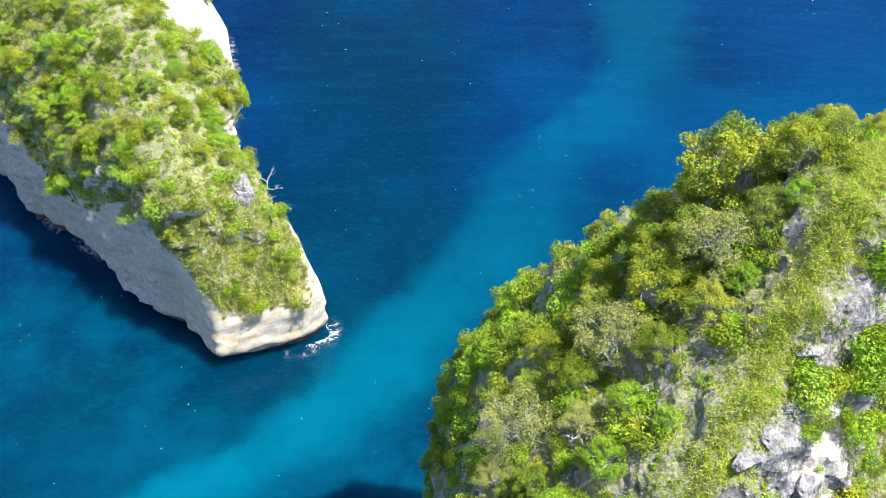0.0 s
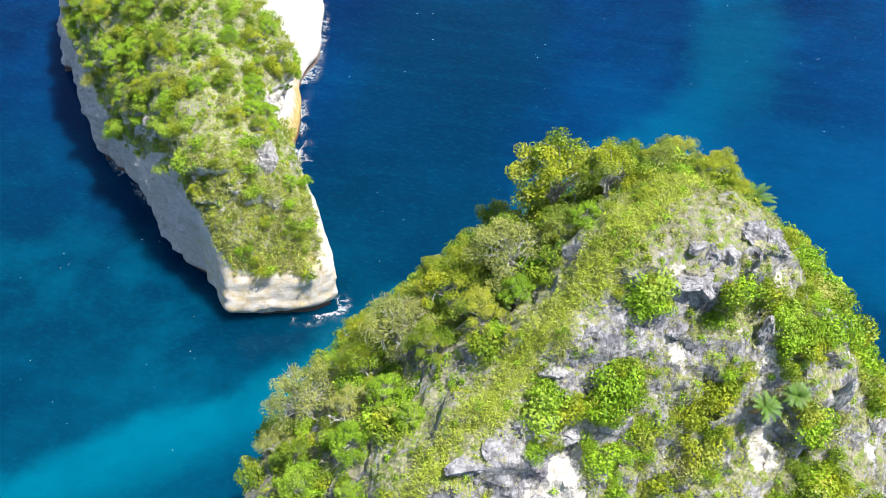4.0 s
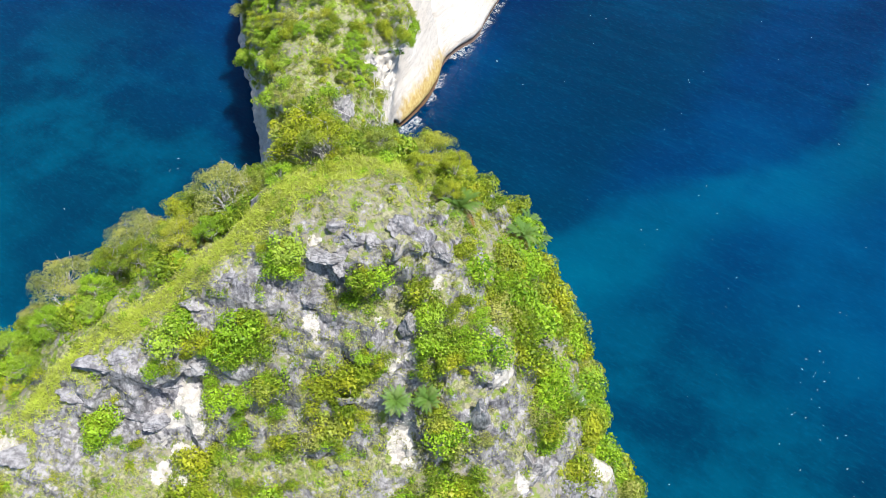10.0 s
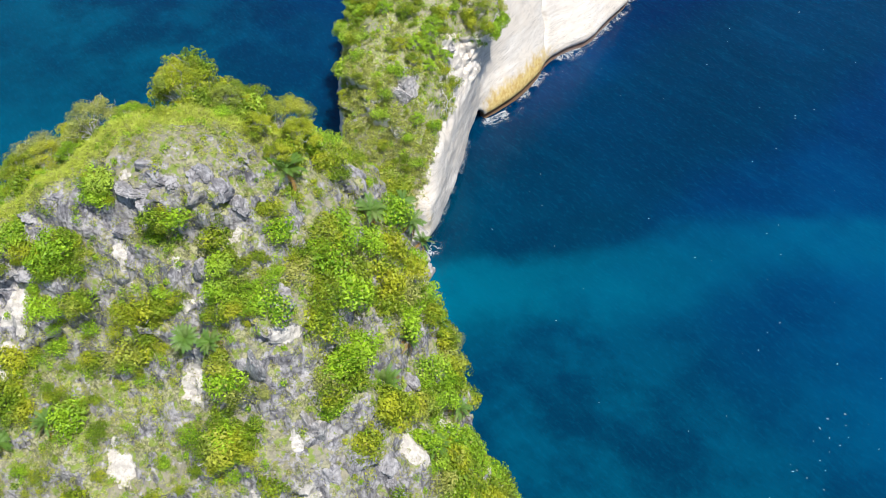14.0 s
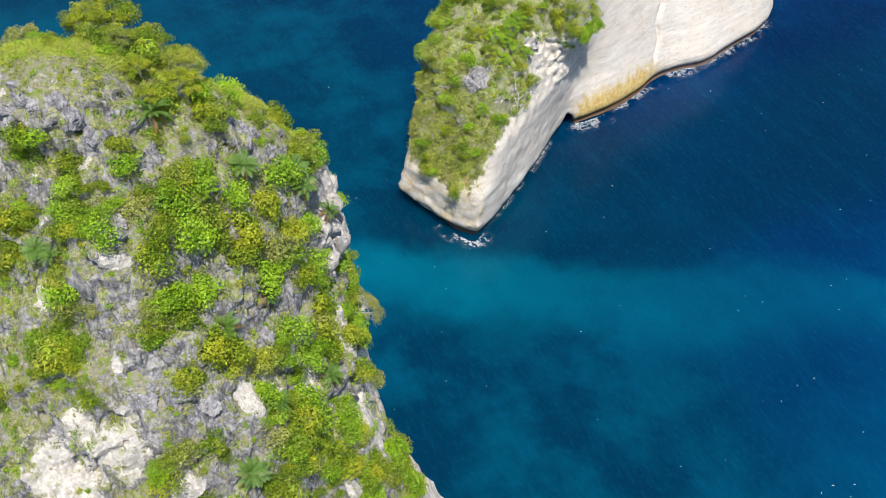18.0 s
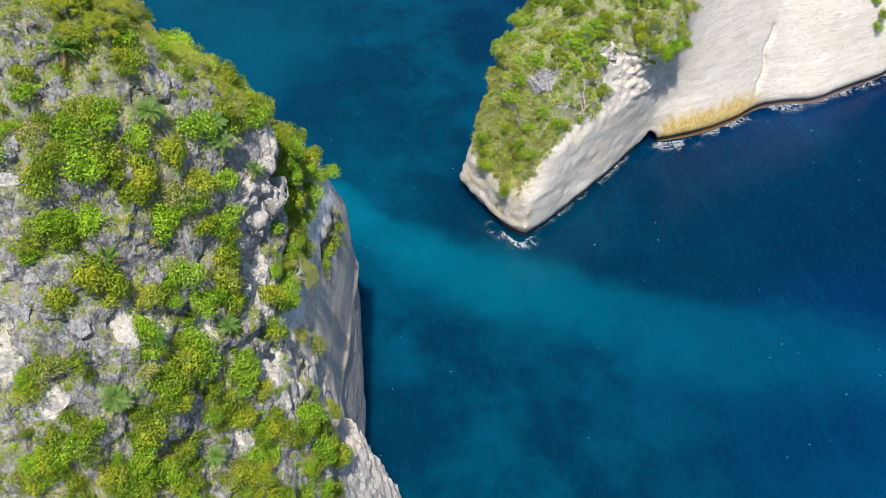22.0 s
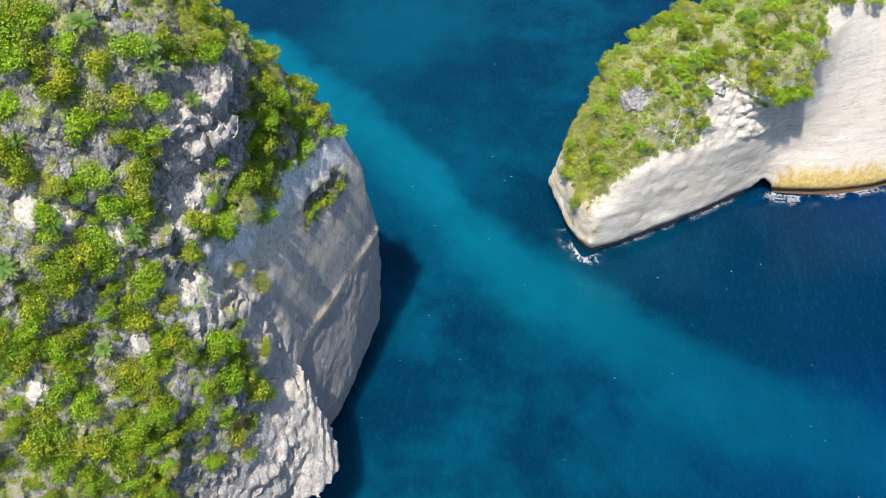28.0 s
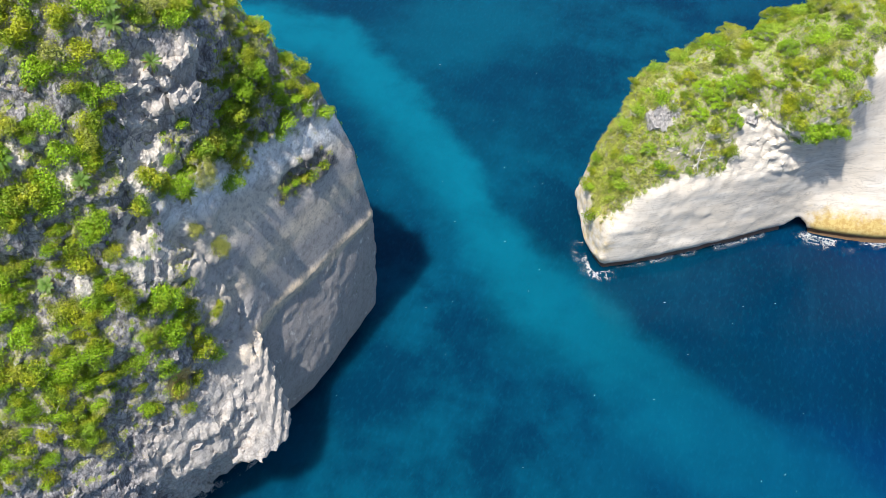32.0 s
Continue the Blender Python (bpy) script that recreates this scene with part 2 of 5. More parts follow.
    col = k.mix(k.math("MULTIPLY", band, 0.74), col, (0.001, 0.128, 0.200))
    wave = k.noise(0.55, 4, 0.6, k.stretch(1.0, 2.2, 1.0, (0, 0, 0.5)))
    swell = k.noise(0.06, 3, 0.5, k.stretch(1.0, 2.5, 1.0, (0, 0, 0.35)))
    col = k.mix(k.ramp(wave, 0.48, 0.75, 0.0, 0.12), col, (0.003, 0.12, 0.22))
    streak = k.noise(1.0, 5, 0.7, k.stretch(0.035, 0.16, 1.0, (0, 0, 0.45)))
    col = k.mix(k.ramp(streak, 0.50, 0.70, 0.0, 0.13), col, (0.001, 0.07, 0.145))
    k.bump(k.math("ADD", k.math("MULTIPLY", wave, 0.3), swell), 0.35, 0.6)
    k.bsdf.inputs["IOR"].default_value = 1.33
    # light spreads a few metres below the surface before it comes up again
    k.bsdf.subsurface_method = "BURLEY"
    k.bsdf.inputs["Subsurface Weight"].default_value = 1.0
    k.bsdf.inputs["Subsurface Radius"].default_value = (1.0, 1.0, 1.0)
    k.bsdf.inputs["Subsurface Scale"].default_value = 6.0
    return k.done(col)


def make_leaf(name, dark, light, tip, dull=(0.30, 0.32, 0.14)):
    """Leaves: each one differs, each plant has its own tint, light shines through."""
    k = Nodes(name, 0.52, 0.28)
    col = k.mix(k.ramp(k.island(), 0.05, 0.95), dark, light)
    col = k.mix(k.ramp(k.noise(0.3, 3), 0.42, 0.64, 0.0, 0.8), col, tip)
    own = k.math("FRACT", k.math("ADD", k.random(), k.math("MULTIPLY", k.noise(0.13, 2), 1.6)))
    col = k.mix(k.ramp(own, 0.68, 0.97, 0.0, 0.36), col, dull)
    col = k.mix(k.ramp(own, 0.42, 0.05, 0.0, 0.5), col, tip)
    deep = k.math("FRACT", k.math("ADD", k.math("MULTIPLY", k.random(), 3.7), k.math("MULTIPLY", k.noise(0.21, 2), 2.3)))
    col = k.mix(k.ramp(deep, 0.62, 0.80, 0.0, 0.6), col, k.mix(0.35, dark, light))
    col = k.mix(k.ramp(k.island(), 0.93, 0.99, 0.0, 0.7), col, (0.40, 0.33, 0.12))
    out = k.n["Material Output"]
    trans = k.n.new("ShaderNodeBsdfTranslucent")
    k.put(trans.inputs["Color"], k.mix(0.5, col, (0.40, 0.50, 0.03)))
    both = k.n.new("ShaderNodeMixShader")
    both.inputs[0].default_value = 0.24
    k.t.links.new(k.bsdf.outputs[0], both.inputs[1])
    k.t.links.new(trans.outputs[0], both.inputs[2])
    k.t.links.new(both.outputs[0], out.inputs["Surface"])
    return k.done(col)


def make_plain(name, a, b, scale=2.0, rough=0.85):
    k = Nodes(name, rough, 0.2)
    col = k.mix(k.ramp(k.noise(scale, 5, 0.6), 0.35, 0.65), a, b)
    k.bump(k.noise(scale * 3, 4), 0.5, 0.05)
    return k.done(col)


ROCK = make_rock_ground()
SEA = make_sea()
LEAF = make_leaf("broad_leaves", (0.028, 0.085, 0.007), (0.32, 0.46, 0.024), (0.48, 0.49, 0.028), (0.41, 0.41, 0.12))
BRIGHT = make_leaf("bright_leaves", (0.050, 0.165, 0.009), (0.41, 0.61, 0.030), (0.38, 0.58, 0.030), (0.48, 0.51, 0.12))
OLIVE = make_leaf("olive_leaves", (0.080, 0.115, 0.032), (0.48, 0.51, 0.13), (0.48, 0.48, 0.12), (0.44, 0.41, 0.20))
GRASS = make_leaf("dry_grass", (0.15, 0.165, 0.05), (0.55, 0.53, 0.20), (0.49, 0.55, 0.11), (0.48, 0.42, 0.27))
LIME = make_leaf("lime_grass", (0.36, 0.43, 0.05), (0.66, 0.72, 0.12), (0.60, 0.69, 0.09), (0.56, 0.53, 0.20))
BARK = make_plain("grey_bark", (0.36, 0.34, 0.32), (0.58, 0.56, 0.54), 3.0)


# ---- rock masses: contour rings at rising heights, filled, roughened and skinned ----
def soften(ring, times=2):
    p = np.array(ring, float)
    for _ in range(times):
        q = np.roll(p, -1, 0)
        p = np.stack((0.75 * p + 0.25 * q, 0.25 * p + 0.75 * q), 1).reshape(-1, 2)
    return p


def ring_depth(ring, X, Y):
    """Metres inside a closed ring (outside: minus)."""
    p = soften(ring, 1)
    q = np.roll(p, -1, 0)
    best, inside = np.full(X.shape, 1e9), np.zeros(X.shape, bool)
    for (ax, ay), (bx, by) in zip(p, q):
        ex, ey = bx - ax, by - ay
        s = np.clip(((X - ax) * ex + (Y - ay) * ey) / (ex * ex + ey * ey + 1e-9), 0, 1)
        best = np.minimum(best, (X - ax - s * ex) ** 2 + (Y - ay - s * ey) ** 2)
        if by != ay:
            inside ^= ((ay > Y) != (by > Y)) & (X < (bx - ax) * (Y - ay) / (by - ay) + ax)
    return np.where(inside, 1, -1) * np.sqrt(best)


def lattice(shape, step, waves, rng):
    """Smooth random field on a grid, with a wavelength for each axis, in metres."""
    small = [int(n * step / w) + 3 for n, w in zip(shape, waves)]
    f = rng.random(small).astype(np.float32) * 2 - 1
    for axis, (n, w) in enumerate(zip(shape, waves)):
        at = np.arange(n) * step / w
        i = at.astype(int)
        u = (at - i).astype(np.float32)
        u = u * u * (3 - 2 * u)
        u = u.reshape([-1 if a == axis else 1 for a in range(3)])
        f = np.take(f, i, axis) * (1 - u) + np.take(f, i + 1, axis) * u
    return f


def skin(f, origin, step):
    """Vertices and quads of the surface where the field f crosses zero (inside is positive)."""
    s = f > 0
    nx, ny, nz = (n - 1 for n in f.shape)
    corners = [(a, b, c) for a in (0, 1) for b in (0, 1) for c in (0, 1)]
    count = sum(s[a:a + nx, b:b + ny, c:c + nz].astype(np.int8) for a, b, c in corners)
    cells = np.argwhere((count > 0) & (count < 8))
    index = np.full((nx, ny, nz), -1, np.int64)
    index[tuple(cells.T)] = np.arange(len(cells))
    acc, num = np.zeros((len(cells), 3)), np.zeros(len(cells))
    for a in corners:
        for axis in range(3):
            if a[axis]:
                continue
            b = tuple(1 if k == axis else a[k] for k in range(3))
            fa, fb = f[tuple((cells + a).T)], f[tuple((cells + b).T)]
            m = (fa > 0) != (fb > 0)
            t = fa[m] / (fa[m] - fb[m])
            p = np.tile(np.array(a, float), (int(m.sum()), 1))
            p[:, axis] = t
            acc[m] += p
            num[m] += 1
    verts = (cells + acc / num[:, None]) * step + np.array(origin)
    quads = []
    for axis in range(3):
        lo = [slice(0, -1) if k == axis else slice(1, -1) for k in range(3)]
        hi = [slice(1, None) if k == axis else slice(1, -1) for k in range(3)]
        cross = s[tuple(lo)] != s[tuple(hi)]
        at = np.argwhere(cross) + np.array([0 if k == axis else 1 for k in range(3)])
        up = s[tuple(at.T)]
        u, v = [k for k in range(3) if k != axis]
        du, dv = np.eye(3, dtype=int)[u], np.eye(3, dtype=int)[v]
        four = [index[tuple((at - d).T)] for d in (du + dv, dv, 0 * du, du)]
        q = np.stack(four, 1)
        flip = up if axis != 1 else ~up
        q[~flip] = q[~flip][:, ::-1]
        quads.append(q)
    return verts, np.concatenate(quads)


def mesh_from(name, verts, faces, material, smooth=False):
    """A mesh from vertex and face arrays (all faces of one size)."""
    me = bpy.data.meshes.new(name)
    n, k = faces.shape
    me.vertices.add(len(verts))
    me.vertices.foreach_set("co", np.asarray(verts, np.float32).ravel())
    me.loops.add(n * k)
    me.loops.foreach_set("vertex_index", faces.astype(np.int32).ravel())
    me.polygons.add(n)
    me.polygons.foreach_set("loop_start", np.arange(0, n * k, k, dtype=np.int32))
    me.polygons.foreach_set("loop_total", np.full(n, k, np.int32))
    me.polygons.foreach_set("use_smooth", np.full(n, smooth))
    me.materials.append(material)
    me.update(calc_edges=True)
    return me


def rock_mass(rings, low, high, step, seed, rough, blocks, overhang=None, calm=None):
    """rings: (height, ring) from the water up. Returns vertices, quads."""
    rng = np.random.default_rng(seed)
    shape = tuple(int((b - a) / step) + 1 for a, b in zip(low, high))
    xs, ys, zs = (low[k] + np.arange(shape[k]) * step for k in range(3))
    X, Y = np.meshgrid(xs, ys, indexing="ij")
    zl = np.array([z for z, _ in rings])
    depth = np.stack([ring_depth(r, X, Y) for _, r in rings], -1).astype(np.float32)
    f = np.empty(shape, np.float32)
    for k, z in enumerate(zs):
        if z >= zl[-1]:
            f[:, :, k] = np.minimum(depth[:, :, -1], 3.0) - (z - zl[-1]) * 1.6
        else:
            i = max(0, int(np.searchsorted(zl, z, "right")) - 1)
            u = np.clip((z - zl[i]) / (zl[i + 1] - zl[i]), 0, 1)
            f[:, :, k] = depth[:, :, i] * (1 - u) + depth[:, :, i + 1] * u
    f = np.clip(f, -6, 6)
    keep = calm(xs[:, None, None], ys[None, :, None], zs[None, None, :]).astype(np.float32) if calm else 1.0
    for (wx, wy, wz), amp, ridged in rough:
        g = lattice(shape, step, (wx, wy, wz), rng)
        f += amp * keep * ((0.7 - 2 * np.abs(g)) if ridged else g)
    f = jointed(f, low, step, rng, keep, blocks)
    # waves have cut a notch at the foot
    f -= (1.7 * np.exp(-((zs - 0.6) / 1.3) ** 2)).astype(np.float32)[None, None, :]
    if overhang:
        f = overhang(f, xs[:, None, None], ys[None, :, None], zs[None, None, :])
    return skin(f, low, step)


def jointed(f, low, step, rng, keep, sizes):
    """Break the surface into angular blocks, each a little in or out, with open joints."""
    table = rng.random((32, 32, 32, 4)).astype(np.float32)
    at = np.argwhere(np.abs(f) < 2.4)
    where = tuple(at.T)
    p = (at * step).astype(np.float32)
    k = np.broadcast_to(keep, f.shape)[where]
    add = np.zeros(len(at), np.float32)
    for size, amp, crack in sizes:
        q = p / np.array(size, np.float32)
        cell = np.floor(q).astype(np.int32)
        d1, d2, val = np.full(len(q), 9.0, np.float32), np.full(len(q), 9.0, np.float32), np.zeros(len(q), np.float32)
        for o in itertools.product((-1, 0, 1), repeat=3):
            c = cell + np.array(o, np.int32)
            r = table[tuple((c % 32).T)]
            d = np.sqrt(((c + r[:, :3] - q) ** 2).sum(1))
            closer = d < d1
            d2 = np.where(closer, d1, np.minimum(d2, d))
            val = np.where(closer, r[:, 3], val)
            d1 = np.where(closer, d, d1)
        add += amp * (2 * val - 1) - crack * np.exp(-((d2 - d1) / 0.14) ** 2)
    f[where] += k * add
    return f


HEAD_RINGS = [
    (-2, [(-3, 102), (12, 100), (24, 98), (32, 95), (41, 92), (53, 85), (64, 80), (80, 75), (94, 68), (94, 14), (40, 8), (2, 12), (-5, 50), (-5, 80)]),
    (10, [(-3, 103), (12, 101.5), (24, 100), (33, 97), (38, 95), (44, 96), (50, 93.5), (57, 89), (66, 84), (82, 78), (94, 70), (93, 16), (40, 10), (3, 14), (-5, 50), (-5, 82)]),
    (20, [(-2.5, 104), (14, 101.5), (25, 98.5), (34, 96), (38, 95), (40, 98.5), (46, 101), (51, 98), (57.5, 95), (64, 88), (76, 82), (92, 74), (91, 18), (40, 12), (4, 16), (-4, 50), (-4, 84)]),
    (28, [(-2, 104), (14.5, 100.6), (26, 97), (34, 95), (37, 95), (39, 97.5), (43, 98.5), (50, 96), (59, 92), (66, 86.5), (77, 80.5), (91, 72), (90, 19), (40, 13), (4, 17), (-4, 50), (-4, 84)]),
    (33, [(-1, 104), (15, 100), (26, 96.6), (34, 94.8), (38, 94.6), (46, 93.5), (53, 92.2), (60, 89.5), (67, 85), (78, 79), (90, 70), (88, 20), (40, 14), (4, 18), (-4, 50), (-3, 84)]),
    (48, [(2, 103), (17, 98), (30, 94.2), (38, 92.5), (46, 90.5), (56, 88.7), (63, 83), (71.5, 76), (80, 66), (84, 45), (78, 26), (40, 17), (5, 21), (-3, 50), (-2, 82)]),
    (62, [(8, 98.5), (16.6, 96), (30, 91.9), (42, 89), (51, 86.6), (56.5, 82.5), (62, 73.5), (67, 68), (71, 62), (70, 48), (62, 34), (38, 21), (6, 24), (-3, 50), (-2, 66), (0, 80), (3, 90)]),
    (75, [(12, 91), (22, 91.7), (33, 89.4), (44, 87), (51, 82.7), (56, 75.5), (59.5, 72), (62.5, 66), (62, 56), (55, 45), (45, 35), (28, 24), (8, 26), (-1, 50), (0, 60), (3, 72), (6, 80)]),
    (85, [(12, 76), (18, 86), (26, 89.5), (35, 88.2), (45, 84.6), (49, 80.7), (53.5, 73), (59, 66), (59, 57.5), (50, 51), (40, 43), (28, 34), (18, 28), (6, 30), (2, 50), (3, 60), (7, 68)]),
    (92, [(14.5, 68), (20, 80), (29, 86), (38, 85.7), (44.3, 82.7), (47.7, 78), (52, 71), (55, 65), (54.5, 59), (45, 54.5), (34, 48), (25, 41.5), (20, 37.5), (15, 38), (10, 48), (10.5, 57)]),
    (99, [(18.5, 56), (19.5, 64), (23, 72), (28, 79.5), (38, 81.3), (44, 77.5), (48, 71), (52, 65.5), (52, 60.3), (45, 57), (37, 53.5), (30, 48.6), (25.5, 45.0), (22, 43.4), (19, 48)]),
    (104, [(25, 57.5), (26, 66), (30.5, 75), (37.5, 77.5), (42.3, 73.5), (46.3, 67.5), (48, 62.5), (44, 58.3), (37, 55.6), (31, 52.8), (27, 51.5)]),
    (109.5, [(31, 58), (30, 64), (33.5, 70), (39, 69.5), (43.5, 65), (43.8, 61.2), (38, 57.8)]),
]
ISLET_RINGS = [
    (-2, [(-25, 144), (-29, 152), (-36.5, 163.5), (-44, 175), (-53, 186.5), (-51.5, 191), (-51.5, 201), (-54, 213), (-58.5, 221), (-59, 229), (-57, 238), (-61, 249), (-64.5, 265), (-72, 275), (-100, 290), (-138, 270), (-143, 240), (-130, 217), (-121, 212), (-113, 199), (-99, 181.5), (-86.5, 172), (-79, 166.5), (-73, 158.5), (-64.5, 151.5), (-56, 146.5), (-49, 138.5), (-48, 137.5)]),
    (4, [(-24.2, 143.8), (-28.5, 152), (-36, 163.5), (-44, 175), (-53, 186), (-52.5, 191), (-53, 201), (-56, 213), (-60, 222), (-60, 230), (-58.5, 238), (-62, 249), (-65.5, 265), (-73, 275), (-100, 290), (-138, 270), (-142, 240), (-129, 217), (-120, 212), (-112, 199), (-98, 181.5), (-86, 172), (-79, 165.5), (-72.5, 157.5), (-64, 151), (-55, 145.5), (-48, 136), (-46.5, 135)]),
    (12, [(-25, 144.6), (-28, 152), (-37.5, 164.5), (-45, 176), (-52, 186), (-55.5, 193), (-56.5, 203), (-60, 215), (-64, 225), (-63, 238), (-66, 250), (-69, 265), (-76, 275), (-100, 288), (-134, 268), (-138, 240), (-127, 218), (-120, 212), (-112, 199), (-98, 181), (-86, 171), (-81, 165), (-72, 157.5), (-63, 151), (-54, 144.5), (-48, 137.5), (-44, 138)]),
    (20, [(-40, 142.8), (-31, 146.5), (-29.5, 153.5), (-38.3, 165), (-45.5, 176.5), (-49, 184), (-55.5, 192), (-59, 204), (-63, 216), (-67, 227), (-67, 239), (-69, 251), (-72, 265), (-79, 274), (-100, 286), (-130, 266), (-134, 240), (-125, 219), (-119, 213), (-112, 199), (-98, 181.5), (-82, 166.5), (-66, 153), (-54, 143.8), (-47, 139.5)]),
    (28, [(-44, 144.3), (-35, 148.5), (-35.5, 156), (-40.5, 164.5), (-46.5, 173), (-45.0, 183), (-47.5, 188.5), (-56, 194), (-62, 205), (-66, 217), (-71, 229), (-72, 240), (-73, 252), (-76, 266), (-84, 274), (-100, 284), (-127, 264), (-130, 240), (-122, 220), (-118, 214), (-111, 201), (-98, 184), (-82, 169), (-66, 155.5), (-56, 147), (-51, 143)]),
    (36, [(-49, 147), (-40, 152), (-42, 162), (-46.5, 171), (-45.3, 184), (-48.5, 190), (-58, 195.5), (-65, 206), (-69, 218), (-75, 230), (-76, 241), (-77, 252), (-80, 266), (-88, 274), (-100, 282), (-122, 262), (-126, 238), (-118, 218), (-109, 204), (-97, 188), (-84, 175), (-72, 165), (-62, 156), (-55, 148)]),
    (42, [(-53, 157), (-48.5, 164), (-50, 172), (-48, 184), (-52, 191), (-61, 197), (-68, 207), (-73, 220), (-80, 232), (-81, 252), (-90, 270), (-106, 272), (-116, 250), (-116, 224), (-103, 202), (-90, 187), (-78, 177), (-66, 167), (-60, 160)]),
    (50, [(-60, 178), (-57, 185), (-64, 194), (-71, 208), (-77, 223), (-85, 236), (-88, 256), (-98, 266), (-108, 246), (-106, 222), (-95, 203), (-84, 192), (-72, 183)]),
    (58, [(-74, 205), (-82, 222), (-90, 240), (-95, 252), (-101, 238), (-98, 222), (-88, 206)]),
]
ROUGH_HEAD = [((14, 14, 22), 1.0, 0), ((5, 5, 9), 0.6, 0), ((3.4, 3.4, 6), 0.35, 1), ((7, 7, 2.4), 0.5, 0), ((1.2, 1.2, 1.4), 0.25, 1)]
ROUGH_ISLET = [((14, 14, 14), 1.3, 0), ((5.5, 5.5, 6), 0.75, 0), ((2.8, 2.8, 2.4), 0.25, 1), ((1.5, 1.5, 1.3), 0.2, 1)]
BLOCKS_HEAD = [((4.2, 4.2, 4.6), 0.60, 0.7), ((1.9, 1.9, 2.2), 0.42, 0.45)]
BLOCKS_ISLET = [((5.0, 5.0, 3.2), 0.55, 0.5), ((2.2, 2.2, 1.8), 0.38, 0.35)]


def sea_cave(f, x, y, z):
    """Worn beds in the tip of the islet, a low cave at its corner and a hollow in its south brow."""
    tip = step01(152 - y - 0.15 * (x + 40), 0, 7) * step01(19 - z, 0, 4)
    warp = 0.9 * np.sin(x * 0.31 + y * 0.17) + 0.6 * np.sin(x * 0.83 - y * 0.6) + 0.4 * np.sin(y * 1.4 + x * 0.5)
    beds = np.sin(z * 1.9 + warp) + 0.6 * np.sin(z * 4.3 - 1.7 * warp)
    f = f + 0.20 * tip * np.tanh(1.6 * beds) * (0.6 + 0.4 * np.sin(x * 0.5 + y * 0.7))
    shade = np.sin(z * 0.95 + 0.10 * y) * np.sin(y * 0.23 + 0.4 * z)
    f = (f + 0.14 * step01(shade, 0.45, 0.75) * step01(185 - y, 0, 6)).astype(np.float32)
    u = (y - x) * 0.7
    alcove = 0.5 + 0.5 * np.sin(u * 0.62 + 1.1 * np.sin(u * 0.23) + 0.05 * z)
    shore = step01(np.interp(y, (136, 150, 165, 185, 210, 250), (-45, -46, -56, -66, -84, -96)) - 5 - x, 0, 6) * step01(y, 139, 146)
    f = (f + shore * (0.5 - 1.2 * alcove) * step01(24 - z, 0, 9)).astype(np.float32)
    seam = np.abs(y - 222.5 - 0.25 * (z - 12) - 0.7 * np.sin(z * 0.7)) - 0.15
    f = f - (1.5 * np.exp(-(np.maximum(seam, 0) / 0.5) ** 2) * step01(z, 5, 8) * step01(24 - z, 0, 5) * step01(x + 75, 0, 5)).astype(np.float32)
    for cx, cy, cz, r, tall in ((-54.5, 187.0, 0.5, 3.4, 1.25), (-58.0, 189.5, 0.5, 3.0, 1.2), (-57.2, 146.0, 29.5, 2.6, 0.9)):
        d = np.sqrt((x - cx) ** 2 + (y - cy) ** 2 + ((z - cz) / tall) ** 2) - r
        f = np.minimum(f, d)
    return f


def head_calm(x, y, z):
    """The north wall is smooth, the slopes and the buttress are craggy."""
    wall = step01(y - 86, 0, 5) * step01(60 - z, -4, 6) * step01(38 - x, -2, 3)
    spur = step01(x - 37, 0, 3) * step01(36 - z, 0, 6) * step01(y - 88, 0, 3)
    crag = step01(6.5 - np.sqrt((x - 40) ** 2 + (y - 60) ** 2 + (z - 107) ** 2), 0, 3)
    scab = step01(6.0 - np.sqrt(((x - 17.5) * 0.7) ** 2 + (y - 97) ** 2 + (z - 51) ** 2), 0, 3)
    stack = step01(7.5 - np.sqrt((x - 35) ** 2 + (y - 89) ** 2 + ((z - 82) * 0.8) ** 2), 0, 3)
    pillar = step01(5.5 - np.sqrt((x - 42) ** 2 + (y - 87) ** 2 + ((z - 78) * 0.6) ** 2), 0, 3)
    return 1.0 - 0.965 * wall * (0.86 + 0.14 * step01(z, 28, 32)) - 0.22 * spur + 0.35 * crag + 0.7 * pillar + 0.9 * scab + 0.7 * stack


SOUTH_MARL = [(37.2, 55.1, 103.3, 1.1), (41.7, 57.6, 103.7, 0.9), (44.5, 62.9, 106.6, 1.2), (51.3, 62.4, 99.8, 1.9), (35.6, 57.8, 109.9, 0.9), (29.8, 47.7, 96.2, 2.3), (28.0, 45.9, 94.7, 2.0), (45.5, 55.7, 92.9, 2.0), (43.9, 57.8, 100.9, 1.5), (37.3, 51.3, 94.8, 1.1), (54.9, 59.3, 91.1, 1.2), (42.6, 61.3, 109.4, 0.8), (17.2, 37.1, 91.5, 2.6), (30.4, 45.3, 92.4, 1.4), (43.1, 47.6, 85.7, 2.2), (29.9, 44.1, 91.7, 2.0)]
EAST_MARL = [(57.2, 51.4, 77.1, 4.2), (58.4, 57.1, 83.0, 3.0), (54.9, 54.4, 83.9, 2.2), (45.2, 86.6, 73.0, 4.4), (43.2, 85.6, 72.8, 2.6), (52.5, 85.8, 63.4, 2.8), (50.4, 86.2, 61.3, 4.8), (55.8, 73.6, 79.1, 1.8), (53.2, 78.3, 74.3, 1.6), (46.8, 85.4, 71.0, 2.0), (51.5, 69.6, 92.9, 1.5), (57.4, 70.8, 81.5, 1.9), (54.7, 50.2, 79.4, 3.0), (68.5, 70.1, 59.5, 1.8), (58.8, 80.5, 59.5, 1.4), (63.0, 62.0, 77.0, 2.0)]

